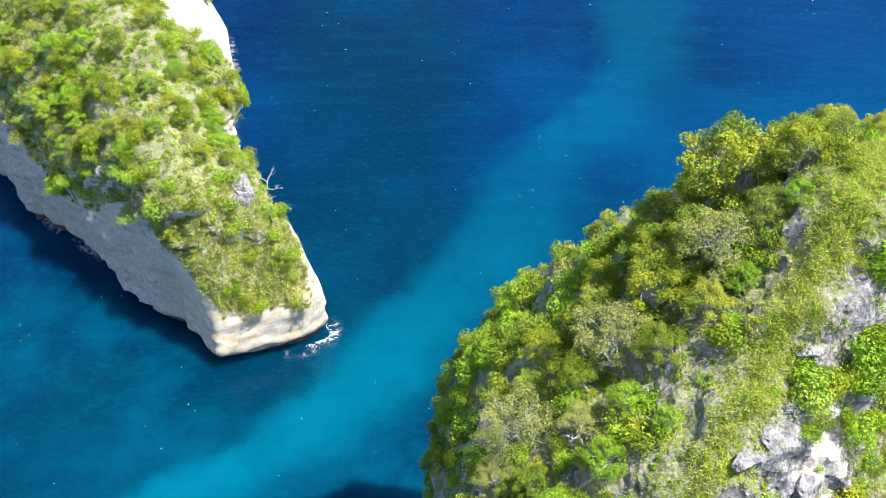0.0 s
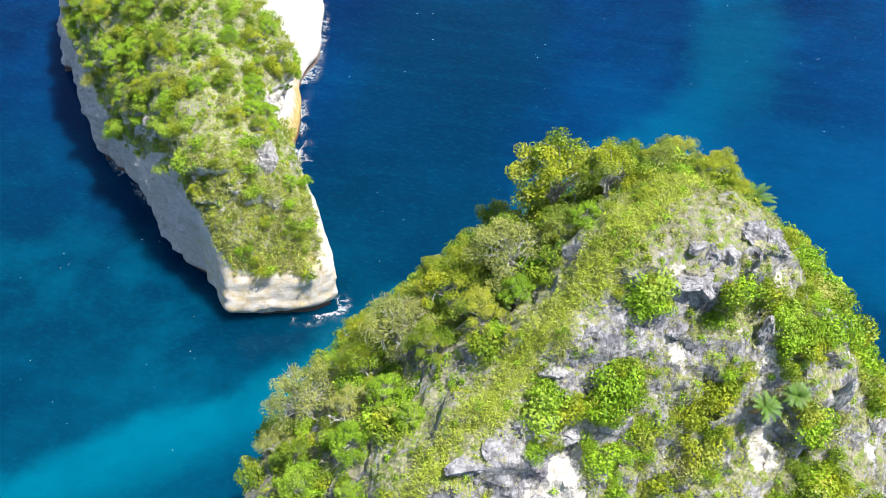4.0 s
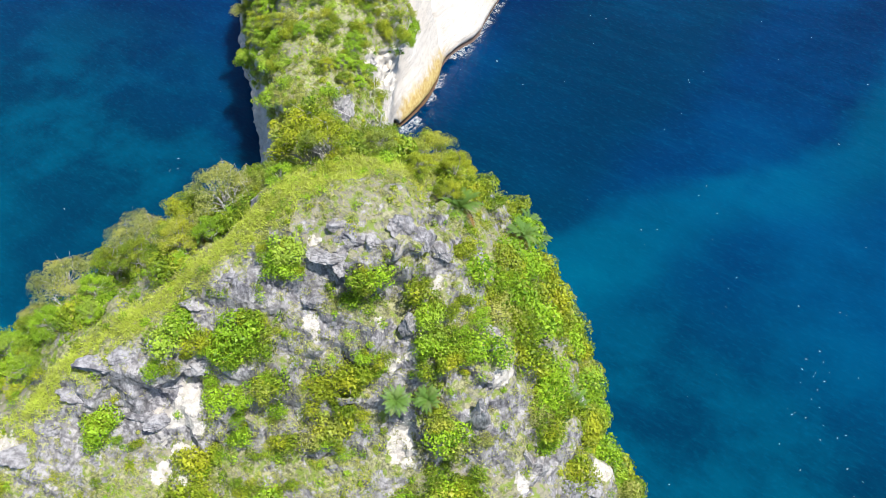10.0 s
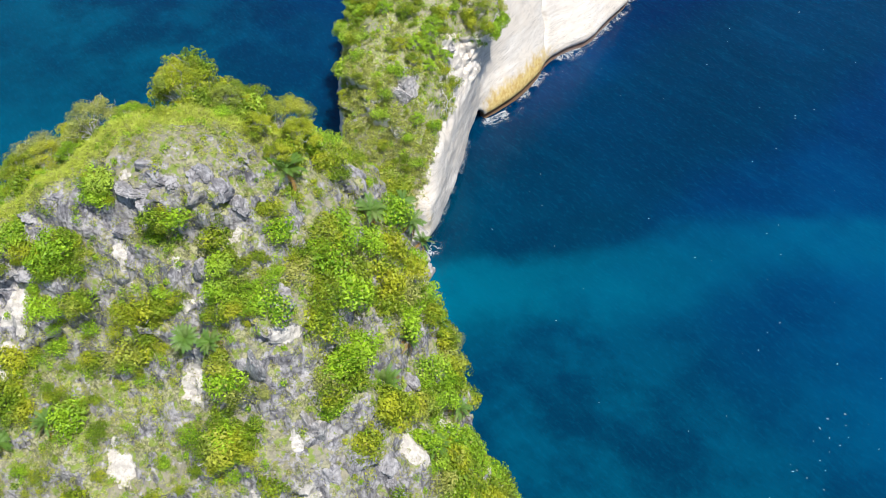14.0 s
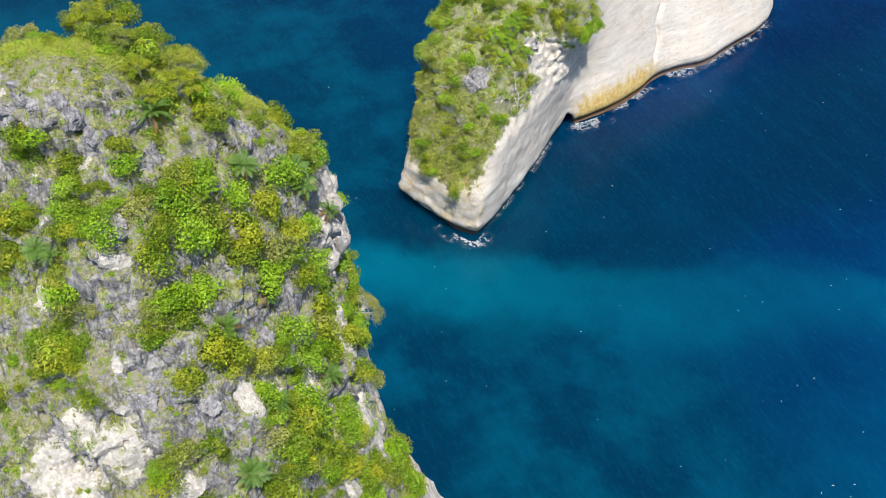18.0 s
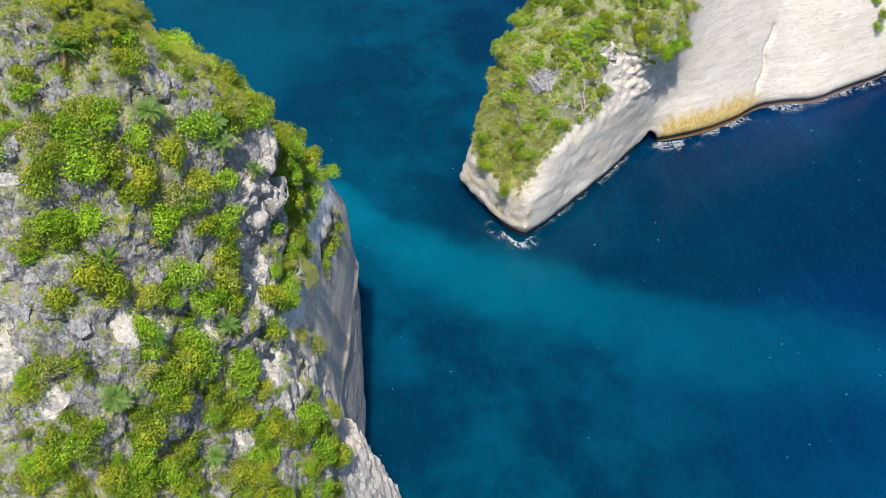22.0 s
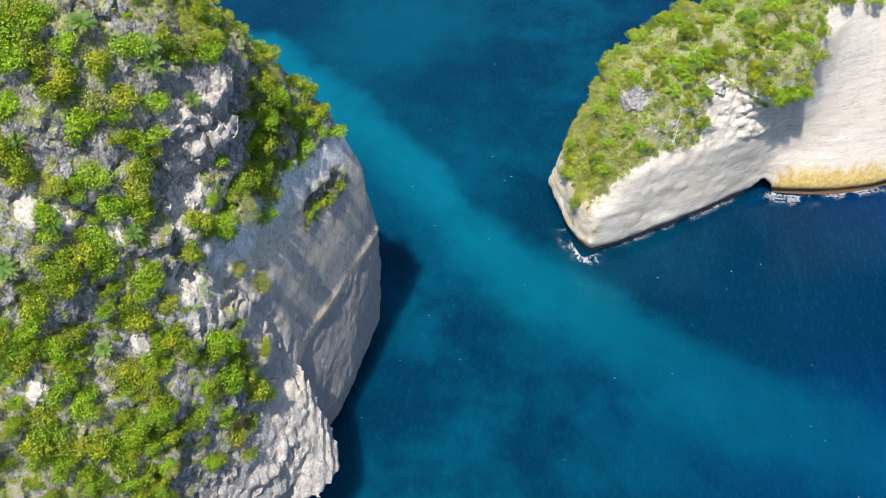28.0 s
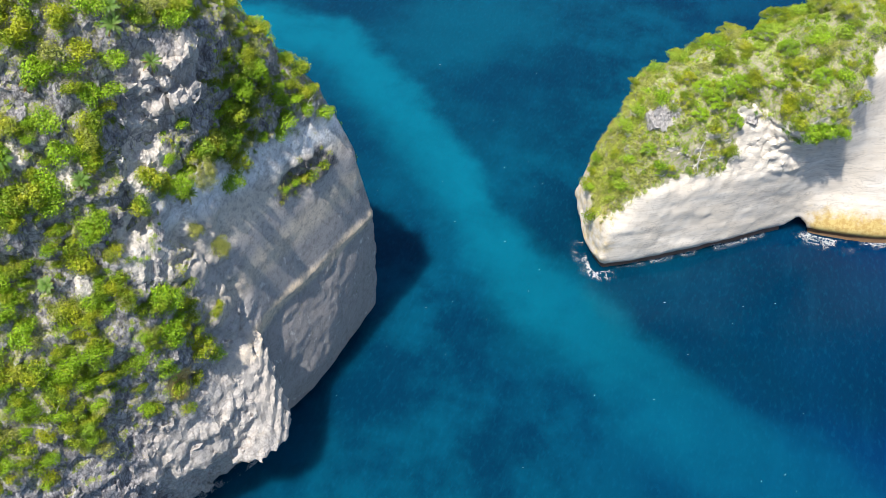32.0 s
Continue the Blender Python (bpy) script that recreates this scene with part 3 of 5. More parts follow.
SOUTH_MARL = [(x, y, z, 0.78 * r) for x, y, z, r in SOUTH_MARL]


def head_ledges(f, x, y, z):
    """Three harder beds stand out of the north wall; soft marl has weathered back into hollows."""
    wall = step01(y - 86, 0, 5) * step01(44 - x, -2, 3)
    for level, proud, thick in ((30.8, 0.6, 0.8), (42.0, 0.10, 1.2), (50.0, 0.08, 1.2)):
        f = f + wall * proud * (0.55 + 0.45 * np.sin(x * 0.35 + level)) * np.exp(-((z - level - 0.02 * x) / thick) ** 2)
    # a ragged spire leans on the foot of the wall
    up = np.clip((z - 16.0) / 15.5, 0, 1.2)
    knob = 0.5 * np.sin(x * 1.6 + z * 0.9) * np.sin(y * 1.9 - z * 0.7) + 0.35 * np.sin(x * 3.3 - y * 1.3 + z) * np.sin(z * 2.3 + y)
    spire = 5.6 * (1 - up) + 0.7 - np.sqrt(((x - 47.0 + 7.4 * up) * 0.85) ** 2 + (y - 96.2 + 0.9 * up) ** 2) + knob
    f = np.maximum(f, np.where((z > 15) & (z < 32.2), spire, -6.0))
    for a, b, c, r in SOUTH_MARL + EAST_MARL:
        r = min(r, 4.0)
        out = np.array((a - 35, b - 66)) / math.hypot(a - 35, b - 66)
        away = (x - a) * out[0] + (y - b) * out[1]
        wob = 0.22 * r * np.sin(x * 1.9 + z * 1.3 + a) * np.sin(y * 1.7 - z + b)
        bowl = (np.sqrt((x - a - 0.35 * r * out[0]) ** 2 + (y - b - 0.35 * r * out[1]) ** 2 + ((z - c - 0.45 * r) / 0.95) ** 2) - 1.1 * r) + wob
        f = np.minimum(f, np.maximum(bowl, c - 0.12 * r - 0.30 * away - z + 0.5 * wob))
    return f.astype(np.float32)


def isle_calm(x, y, z):
    wall = step01(y - 187, 0, 6) * step01(x + 92, 0, 10)
    east = step01(x - (-62 - (y - 136) * 0.25), 0, 8) * step01(26 - z, 0, 8) * (0.85 + 0.15 * step01(y, 143, 150))
    top = step01(z, 22, 30) * (1 - wall)
    return 1.0 - np.maximum(0.90 * wall, 0.80 * east) + 0.30 * top


def step01(x, lo, hi):
    u = np.clip((x - lo) / (hi - lo), 0, 1)
    return u * u * (3 - 2 * u)


head_v, head_f = rock_mass(HEAD_RINGS, (-11, 4, -3), (98, 108, 116), 0.6, 11, ROUGH_HEAD, BLOCKS_HEAD, head_ledges, head_calm)
isle_v, isle_f = rock_mass(ISLET_RINGS, (-146, 131, -3), (-20, 293, 64), 0.7, 23, ROUGH_ISLET, BLOCKS_ISLET, sea_cave, isle_calm)


def one_piece(v, f):
    """Drop loose crumbs: keep the largest connected piece."""
    label = np.arange(len(v))
    while True:
        new_label = label.copy()
        low = label[f].min(1)
        for k in range(4):
            np.minimum.at(new_label, f[:, k], low)
        new_label = new_label[new_label]
        if (new_label == label).all():
            break
        label = new_label
    main = np.bincount(label).argmax()
    keep = label == main
    number = np.cumsum(keep) - 1
    return v[keep], number[f[keep[f[:, 0]]]]


def normals_of(v, f):
    a = np.cross(v[f[:, 2]] - v[f[:, 0]], v[f[:, 3]] - v[f[:, 1]])
    n = np.zeros_like(v)
    for k in range(4):
        np.add.at(n, f[:, k], a)
    return n / (np.linalg.norm(n, axis=1, keepdims=True) + 1e-9), a


def set_mask(me, name, values):
    at = me.attributes.new(name, "FLOAT", "POINT")
    at.data.foreach_set("value", np.asarray(values, np.float32))


head_v, head_f = one_piece(head_v, head_f)
isle_v, isle_f = one_piece(isle_v, isle_f)
head_n, head_a = normals_of(head_v, head_f)
isle_n, isle_a = normals_of(isle_v, isle_f)

def near_any(v, spots, edge=0.6):
    """1 close to any of the (x, y, z, radius) spots, fading to 0."""
    out = np.zeros(len(v))
    a, b, c = v.T
    v = v + np.stack((np.sin(b * 1.7 + c * 1.1) + 0.6 * np.sin(c * 3.1 + a), np.sin(a * 1.5 - c * 1.3) + 0.6 * np.sin(a * 2.9 + b), 1.3 * np.sin(a * 1.9 + b * 0.8)), 1) * 0.42
    for x, y, z, r in spots:
        d = np.sqrt(((v - np.array((x, y, z))) ** 2).sum(1)) / r
        out = np.maximum(out, 1 - step01(d, edge, 1.35))
    return out


def crest_side(x, y):
    """Metres east (plus) or west (minus) of the crest line of the headland."""
    return (x - np.interp(y, (30, 40, 46, 52.4, 58, 63.8, 70, 80, 95), (14, 18.4, 22.5, 26.5, 30.5, 34, 36, 32.5, 24))) * 0.8


def isle_spine(y):
    return np.interp(y, (136, 150, 165, 185, 210, 250), (-45, -46, -56, -66, -84, -96))


def isle_green(x, y, z, nz):
    """Where the islet carries plants: above a line that differs on its two sides."""
    east = np.interp(y, (137, 143, 147, 151, 160, 168, 170, 177, 179, 189, 193, 200, 255, 262, 280), (13, 12, 15, 20, 23, 22, 33, 34, 29, 29, 46, 47, 44, 30, 24))
    west = np.interp(y, (137, 142, 150, 158, 164, 170, 180, 200, 260), (14, 20, 27, 26, 18, 20, 24, 26, 28))
    u = step01(x - isle_spine(y), -4, 4)
    low = west * (1 - u) + east * u
    at = np.stack((x, y, z), 1)
    wob = np.stack((np.sin(z * 1.9 + y), np.sin(x * 1.7 + z), np.sin(y * 2.1 - x)), 1) * 0.9
    scar = near_any(at + wob, [(-55.5, 148.5, 31, 2.4), (-39.8, 151.0, 34.0, 2.2), (-40.6, 153.5, 35.0, 2.0), (-46.5, 171, 33, 3.0), (-47.0, 144.0, 25, 1.6), (-68, 158, 31, 2.4), (-74, 163, 30, 2.2)])
    return step01(z - low, -1.0, 2.0) * step01(nz, -0.1, 0.25) * (1 - scar)


headland = tagged(new("headland", mesh_from("headland", head_v, head_f, ROCK, True)), "steep grey limestone headland under grass and shrubs, rising from the sea", "headland", kind="structure")
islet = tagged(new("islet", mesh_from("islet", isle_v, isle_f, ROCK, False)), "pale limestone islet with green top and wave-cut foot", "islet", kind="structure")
hx, hy, hz = head_v.T
# a dark scab of rough rock in the smooth wall; east to west it is stretched by a quarter
SCAB = [(18.6, 95.3, 50.2, 1.3), (16.8, 95.8, 51.6, 2.2), (14.4, 96.9, 51.0, 2.9), (12.0, 97.6, 51.4, 2.7), (9.8, 98.6, 50.0, 2.0)]
north = step01(head_n[:, 1], 0.2, 0.55) * step01(64 - hz + (hx - 20) * 0.25, 0, 6) * step01(hy - 84, 0, 4) * step01(50 - hx, 0, 6) * (1 - 0.9 * near_any(head_v * np.array((0.8, 1, 1)), SCAB))
head_marl = near_any(head_v * np.array((1, 1, 0.62)), [(x, y, 0.62 * (z - 0.35 * r), r) for x, y, z, r in SOUTH_MARL + EAST_MARL], 0.45)
buttress = step01(hx - 37, 0, 4) * step01(40 - hz - (hx - 40) * 0.2, 0, 8) * step01(hy - 86, 0, 3)
set_mask(headland.data, "face", north)
set_mask(headland.data, "pale", np.maximum(np.maximum(0.4 * buttress, 0.5 * near_any(head_v, [(42.5, 87.0, 78.0, 4.0), (40.0, 87.5, 83.5, 4.0), (36.0, 89.0, 80.0, 4.4), (33.5, 89.7, 84.5, 3.8)])), 0.8 * step01(-hx - 1.5, 0, 2) * step01(80 - hz, 0, 6)))
set_mask(headland.data, "grass", (1 - near_any(head_v, [(40.0, 87.5, 82.5, 6.5), (35.0, 89.3, 82.0, 5.5)])) * (0.02 + 0.70 * step01(head_n[:, 2], 0.15, 0.75)) * (1 - north) * (1 - buttress) * step01(hz - 24, 0, 8) * (1 - 0.7 * np.exp(-((crest_side(hx, hy) - 3.2) / 1.8) ** 2) * step01(60 - hy, 0, 6) * step01(hz, 88, 93)))
set_mask(headland.data, "marl", head_marl)
set_mask(headland.data, "scab", near_any(head_v * np.array((0.8, 1, 1)), SCAB, 0.75))
set_mask(headland.data, "ochre", 0.7 * near_any(head_v, [(55.5, 90, 36, 3.0), (44, 95, 4, 5)]))
headland.data.polygons.foreach_set("use_smooth", (north * (1 - step01(hx - 34, 0, 3) * step01(40 - hz, 0, 4)))[head_f].mean(1) > 0.45)
ix, iy, iz = isle_v.T
islet.data.polygons.foreach_set("use_smooth", isle_calm(*isle_v[isle_f].mean(1).T) < 0.5)
isle_veg = isle_green(ix, iy, iz, isle_n[:, 2])
set_mask(islet.data, "face", np.zeros(len(ix)))
# the shaded west side is darkened in its colour too: less of the pale stone
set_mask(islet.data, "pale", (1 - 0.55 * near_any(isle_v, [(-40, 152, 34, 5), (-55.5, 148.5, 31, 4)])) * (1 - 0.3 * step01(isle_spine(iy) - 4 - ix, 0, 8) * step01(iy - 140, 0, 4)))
set_mask(islet.data, "grass", isle_veg)
set_mask(islet.data, "marl", np.zeros(len(ix)))
set_mask(islet.data, "scab", np.zeros(len(ix)))
set_mask(islet.data, "ochre", 0.30 * step01(151 - iy, 0, 6) * step01(20 - iz, 0, 6) + 0.85 * step01(11 - iz, 0, 8) * step01(iy - 187, 0, 6) * step01(232 - iy, 0, 22) * step01(ix + 70, 0, 4))

# ---- the sea ----
sea_me = bpy.data.meshes.new("sea")
R_SEA = 4800.0
sea_me.from_pydata([(-R_SEA, -R_SEA, 0), (R_SEA, -R_SEA, 0), (R_SEA, R_SEA, 0), (-R_SEA, R_SEA, 0)], [], [(0, 1, 2, 3)])
sea_me.materials.append(SEA)
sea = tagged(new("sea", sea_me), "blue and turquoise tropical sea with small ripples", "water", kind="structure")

# ---- things ----
from mathutils.bvhtree import BVHTree

RNG = np.random.default_rng(5)
FOAM = make_plain("sea_foam", (0.75, 0.80, 0.82), (0.88, 0.90, 0.90), 1.5, 0.7)
DEAD = make_plain("bleached_wood", (0.50, 0.48, 0.45), (0.70, 0.68, 0.64), 3.0)
STRAP = make_leaf("strap_leaves", (0.06, 0.14, 0.02), (0.17, 0.30, 0.05), (0.12, 0.22, 0.05))
DRYLEAF = make_leaf("dry_leaves", (0.20, 0.10, 0.03), (0.34, 0.20, 0.06), (0.28, 0.17, 0.06))


def make_karst(name="weathered_karst", low=(0.14, 0.135, 0.15), high=(0.40, 0.39, 0.41)):
    k = Nodes(name, 0.9, 0.2)
    flute = k.noise(1.4, 6, 0.65, k.stretch(1.2, 1.2, 0.45))
    fine = k.noise(7.0, 5, 0.7)
    col = k.mix(k.ramp(flute, 0.36, 0.64), low, high)
    col = k.mix(k.ramp(fine, 0.5, 0.75, 0.0, 0.45), col, (0.12, 0.115, 0.12))
    col = k.mix(k.math("MULTIPLY", k.random(), 0.25), col, (0.50, 0.47, 0.44))
    k.bump(k.math("ADD", flute, k.math("MULTIPLY", fine, 0.4)), 0.8, 0.3)
    return k.done(col)


KARST = make_karst()
PALE_KARST = make_karst("pale_karst", (0.20, 0.19, 0.195), (0.48, 0.46, 0.455))


def part(name, me, parent, label="", m=None):
    """A mesh as one part under a thing or under a part."""
    ob = new(name, me)
    ob.parent = parent
    if m is not None:
        ob.matrix_basis = m
    return tagged(ob, label)


def unit(v):
    return v / (np.linalg.norm(v, axis=-1, keepdims=True) + 1e-9)


def leaf_tips(rng, at, out, size, jitter=0.65, narrow=0.75):
    """Pointed leaves: one three-cornered piece at each place, facing about outwards."""
    n = len(at)
    nrm = unit(unit(out) + rng.normal(0, jitter, (n, 3)))
    a = unit(np.cross(nrm, rng.normal(0, 1, (n, 3))))
    b = np.cross(nrm, a)
    s = (size * rng.uniform(0.6, 1.35, n))[:, None]
    heel = at - a * s * 0.38
    v = np.stack((at + a * s * 0.62, heel + b * s * narrow * 0.55, heel - b * s * narrow * 0.55), 1)
    return v.reshape(-1, 3), np.arange(3 * n).reshape(n, 3)


def crown_points(rng, n, lumps, radius, tall, fill=0.2, least=0.28):
    """Places and outward ways on a crown that is made of several lumps."""
    c = unit(rng.normal(0, 1, (lumps, 3))) * np.array((0.72, 0.72, 0.6)) * radius * rng.uniform(0.6, 1.1, (lumps, 1))
    c[:, 2] = np.abs(c[:, 2]) * tall
    c[0] = (0, 0, 0.1 * radius)
    r = radius * rng.uniform(least, 0.60, lumps)
    w = r ** 2 / (r ** 2).sum()
    k = rng.choice(lumps, n, p=w)
    d = unit(rng.normal(0, 1, (n, 3)) + np.array((0, 0, 0.35)))
    depth = np.where(rng.random(n) < fill, rng.uniform(0.4, 0.85, n), rng.uniform(0.85, 1.08, n))
    p = c[k] + d * (r[k] * depth)[:, None] * np.array((1, 1, 0.8 * tall + 0.2))
    keep = p[:, 2] > -0.25 * radius
    return p[keep], d[keep]


def tube(path, r0, r1, sides=6):
    """A tapered limb along a path."""
    path = np.array(path, float)
    n = len(path)
    t = unit(np.gradient(path, axis=0))
    ref = np.where(np.abs(t[:, 2:3]) > 0.9, np.array([[1.0, 0, 0]]), np.array([[0, 0, 1.0]]))
    a = unit(np.cross(t, ref))
    b = np.cross(t, a)
    ang = np.arange(sides) * 2 * np.pi / sides
    rad = np.linspace(r0, r1, n)[:, None, None]
    v = path[:, None] + rad * (np.cos(ang)[None, :, None] * a[:, None] + np.sin(ang)[None, :, None] * b[:, None])
    f = []
    for i in range(n - 1):
        for j in range(sides):
            q = (j + 1) % sides
            f.append((i * sides + j, i * sides + q, (i + 1) * sides + q, (i + 1) * sides + j))
    return v.reshape(-1, 3), np.array(f)


def merge(pieces):
    vs, fs, n = [], [], 0
    for v, f in pieces:
        vs.append(v)
        fs.append(f + n)
        n += len(v)
    return np.concatenate(vs), np.concatenate(fs)


def limb_path(rng, start, way, length, bend=0.25, steps=6):
    p, d, out = np.array(start, float), unit(np.array(way, float)), []
    for _ in range(steps):
        out.append(p.copy())
        d = unit(d + rng.normal(0, bend, 3) + np.array((0, 0, 0.06)))
        p = p + d * length / (steps - 1)
    return out


def twigs(rng, path, n, length, r):
    out = []
    for _ in range(n):
        i = rng.integers(len(path) // 2, len(path))
        out.append(tube(limb_path(rng, path[i], rng.normal(0, 1, 3) + np.array((0, 0, 0.5)), length * rng.uniform(0.5, 1.1), 0.3, 4), r, r * 0.3, 3))
    return out


# ---- plant kinds, each built once and copied ----


def shrub_kind(seed, material, radius=1.0, leaves=1450, leaf=0.118, tall=0.85):
    rng = np.random.default_rng(seed)
    base = tagged(new("shrub"), "", "shrub", "shrubs on the rocks")
    v, f = leaf_tips(rng, *crown_points(rng, leaves, 17, radius, tall, 0.2, 0.2), leaf, 0.5)
    part("crown", mesh_from("shrub_crown", v, f, material), base)
    stems = [tube(limb_path(rng, (rng.normal(0, 0.08), rng.normal(0, 0.08), -0.5), (rng.normal(0, 0.6), rng.normal(0, 0.6), 1), 0.95, 0.2, 4), 0.045, 0.015, 4) for _ in range(5)]
    part("stem", mesh_from("shrub_stem", *merge(stems), BARK), base)
    return base


def tree_kind(seed, material, height=5.4, spread=3.6, leaves=10500, leaf=0.145, bare=3, flat=0.85):
    """A forked trunk, limbs that rise to a dome, and a clump of leaves at the end of each limb, with gaps between."""
    rng = np.random.default_rng(seed)
    base = tagged(new("tree"), "", "tree", "trees on the headland")
    trunk = limb_path(rng, (0, 0, -1.2), (rng.normal(0, 0.12), rng.normal(0, 0.12), 1), height * 0.45 + 1.2, 0.10, 7)
    part("trunk", mesh_from("tree_trunk", *tube(trunk, 0.20, 0.12, 8), BARK), base)
    pts, outs, fine = [], [], []
    for k in range(19):
        a = k * 2.4 + rng.uniform(-0.3, 0.3)
        u = math.sqrt((k + 0.4) / 19)
        end = np.array((spread * rng.uniform(0.62, 0.88) * u * math.cos(a), spread * rng.uniform(0.62, 0.88) * u * math.sin(a), height * (0.88 - 0.46 * u * u) + rng.uniform(-0.55, 0.45)))
        root = trunk[3 + k % 4]
        way = np.linspace(0, 1, 6)[:, None]
        limb = root * (1 - way) + end * way + rng.normal(0, 0.10, (6, 3)) * np.sin(np.pi * way) + np.array((0, 0, 0.45)) * np.sin(np.pi * way) * u
        part("limb", mesh_from("tree_limb", *tube(limb, 0.085, 0.025, 5), BARK), base)
        fine += twigs(rng, list(limb), bare, 1.3, 0.03)
        r = spread * rng.uniform(0.22, 0.36)
        p, d = crown_points(rng, int(leaves / 19), 7, r, flat, 0.15, 0.30)
        pts.append(p + end)
        outs.append(d)
    v, f = leaf_tips(rng, np.concatenate(pts), np.concatenate(outs) + np.array((0, 0, 0.3)), leaf, 0.5)
    part("crown", mesh_from("tree_crown", v, f, material), base)
    part("twig_spray", mesh_from("tree_twigs", *merge(fine), BARK), base, "thin bare grey twigs")["kind"] = "stuff"
    return base


def frond_mesh(seed, material, length, pairs, droop, width):
    """One feather leaf: a bending rib with pairs of leaflets."""
    rng = np.random.default_rng(seed)
    t = np.linspace(0, 1, pairs)
    rib = np.stack((t * length * (1 - 0.12 * t), np.zeros(pairs), length * (0.35 * t - droop * t * t)), 1)
    vs, fs = [*rib], []
    for i in range(pairs - 1):
        w = width * math.sin(math.pi * min(1, 0.12 + 0.86 * t[i])) * rng.uniform(0.85, 1.1)
        for side in (-1, 1):
            fs.append((i, i + 1, len(vs)))
            vs.append(rib[i] + np.array((0.35 * w, side * w, -0.18 * w)))
    return mesh_from("frond", np.array(vs), np.array(fs), material)


def cycad_kind(seed, length=1.5, fronds=20):
    rng = np.random.default_rng(seed)
    base = tagged(new("cycad"), "", "cycad", "cycads on the slope")
    part("trunk", mesh_from("cycad_trunk", *tube([(0, 0, -0.6), (0.02, 0, 0.1), (0.03, 0.02, 0.6)], 0.2, 0.15, 8), BARK), base)
    green = [frond_mesh(seed + k, STRAP, length, 17, 0.45 + 0.15 * k, 0.32) for k in range(2)]
    dry = frond_mesh(seed + 7, DRYLEAF, length * 0.85, 13, 0.9, 0.26)
    for k in range(fronds):
        up = rng.uniform(-5, 55)
        part("frond", green[k % 2], base, "", pose(0.03, 0.02, 0.58, 0, -up, k * 137.5))
    for k in range(5):
        part("dry_frond", dry, base, "brown dead frond", pose(0.03, 0.02, 0.45, 0, 15, k * 71 + 20))
    return base


def rosette_kind(seed, length=1.1, leaves=26):
    rng = np.random.default_rng(seed)
    base = tagged(new("pandanus"), "", "pandanus", "strap-leaved plants on the islet")
    out = []
    for k in range(leaves):
        a, up = k * 2.4, rng.uniform(0.1, 1.2)
        way = np.array((math.cos(a) * math.cos(up), math.sin(a) * math.cos(up), math.sin(up)))
        side = unit(np.cross(way, (0, 0, 1.0))) * 0.055
        p = way * length * rng.uniform(0.7, 1.0)
        mid = p * 0.6 + np.array((0, 0, 0.05))
        out.append((np.array([side * 0.6, -side * 0.6, mid - side, mid + side]), np.array([[0, 1, 2, 3]])))
        end = p - np.array((0, 0, 0.22 * length))
        out.append((np.array([mid + side, mid - side, end - side * 0.15, end + side * 0.15]), np.array([[0, 1, 2, 3]])))
    part("leaves", mesh_from("pandanus_leaves", *merge(out), STRAP), base)
    part("stem", mesh_from("pandanus_stem", *tube([(0, 0, -0.5), (0, 0, 0), (0, 0, 0.12)], 0.09, 0.07, 6), BARK), base)
    return base


def dead_tree_kind(seed, height=4.0):
    rng = np.random.default_rng(seed)
    base = tagged(new("dead_tree"), "", "dead tree")
    trunk = limb_path(rng, (0, 0, -0.5), (0.2, 0.1, 1), height * 0.6, 0.2, 6)
    part("trunk", mesh_from("dead_trunk", *tube(trunk, 0.09, 0.05, 6), DEAD), base)
    for k in range(5):
        a = k * 1.26
        limb = limb_path(rng, trunk[2 + k % 4], (math.cos(a), math.sin(a), 0.7), height * rng.uniform(0.35, 0.6), 0.3, 6)
        part("branch", mesh_from("dead_branch", *merge([tube(limb, 0.045, 0.015, 4)] + twigs(rng, limb, 7, 0.8, 0.016)), DEAD), base)
    return base


def boulder_mesh(seed, sx, sy, sz, material=None):
    """A pitted block of karst: a displaced ball with ledges."""
    bm = bmesh.new()
    bmesh.ops.create_icosphere(bm, subdivisions=4, radius=1.0)
    off = Vector((seed * 7.3, seed * 3.1, seed * 1.7))
    cuts = [(Vector(unit(np.random.default_rng(seed * 31 + c).normal(0, 1, 3))), 0.50 + 0.32 * ((seed * 7 + c * 3) % 10) / 10) for c in range(10)]
    for vert in bm.verts:
        p = vert.co.copy()
        for way, far in cuts:
            p -= way * max(0.0, p.dot(way) - far)
        near, _ = noise.voronoi(p * 2.1 + off)
        joint = max(0.0, 0.16 - (near[1] - near[0])) / 0.16
        flute = noise.noise(Vector((p.x * 5.0, p.y * 5.0, p.z * 1.4)) + off)
        d = 0.30 * noise.noise(p * 1.3 + off) - 0.20 * joint + 0.14 * (0.3 - abs(flute)) + 0.16 * (0.3 - abs(noise.noise(p * 4.5 + off))) + 0.10 * noise.noise(p * 11.0 + off)
        vert.co = Vector((p.x * sx, p.y * sy, p.z * sz)) * (1.30 + d)
    bm.normal_update()
    me = bpy.data.meshes.new("rock_outcrop")
    bm.to_mesh(me)
    bm.free()
    me.materials.append(material or KARST)
    return me


HEAD_TREE_TOP = BVHTree.FromPolygons([Vector(v) for v in head_v], head_f.tolist())
ISLE_TREE_TOP = BVHTree.FromPolygons([Vector(v) for v in isle_v], isle_f.tolist())


def on_ground(x, y, z=None, tree=HEAD_TREE_TOP):
    """The ground at a place: straight below from the sky, or the nearest point to a height on a wall."""
    if z is None:
        hit = tree.ray_cast(Vector((x, y, 200)), Vector((0, 0, -1)))
    else:
        hit = tree.find_nearest(Vector((x, y, z)))
    return hit[0], hit[1]


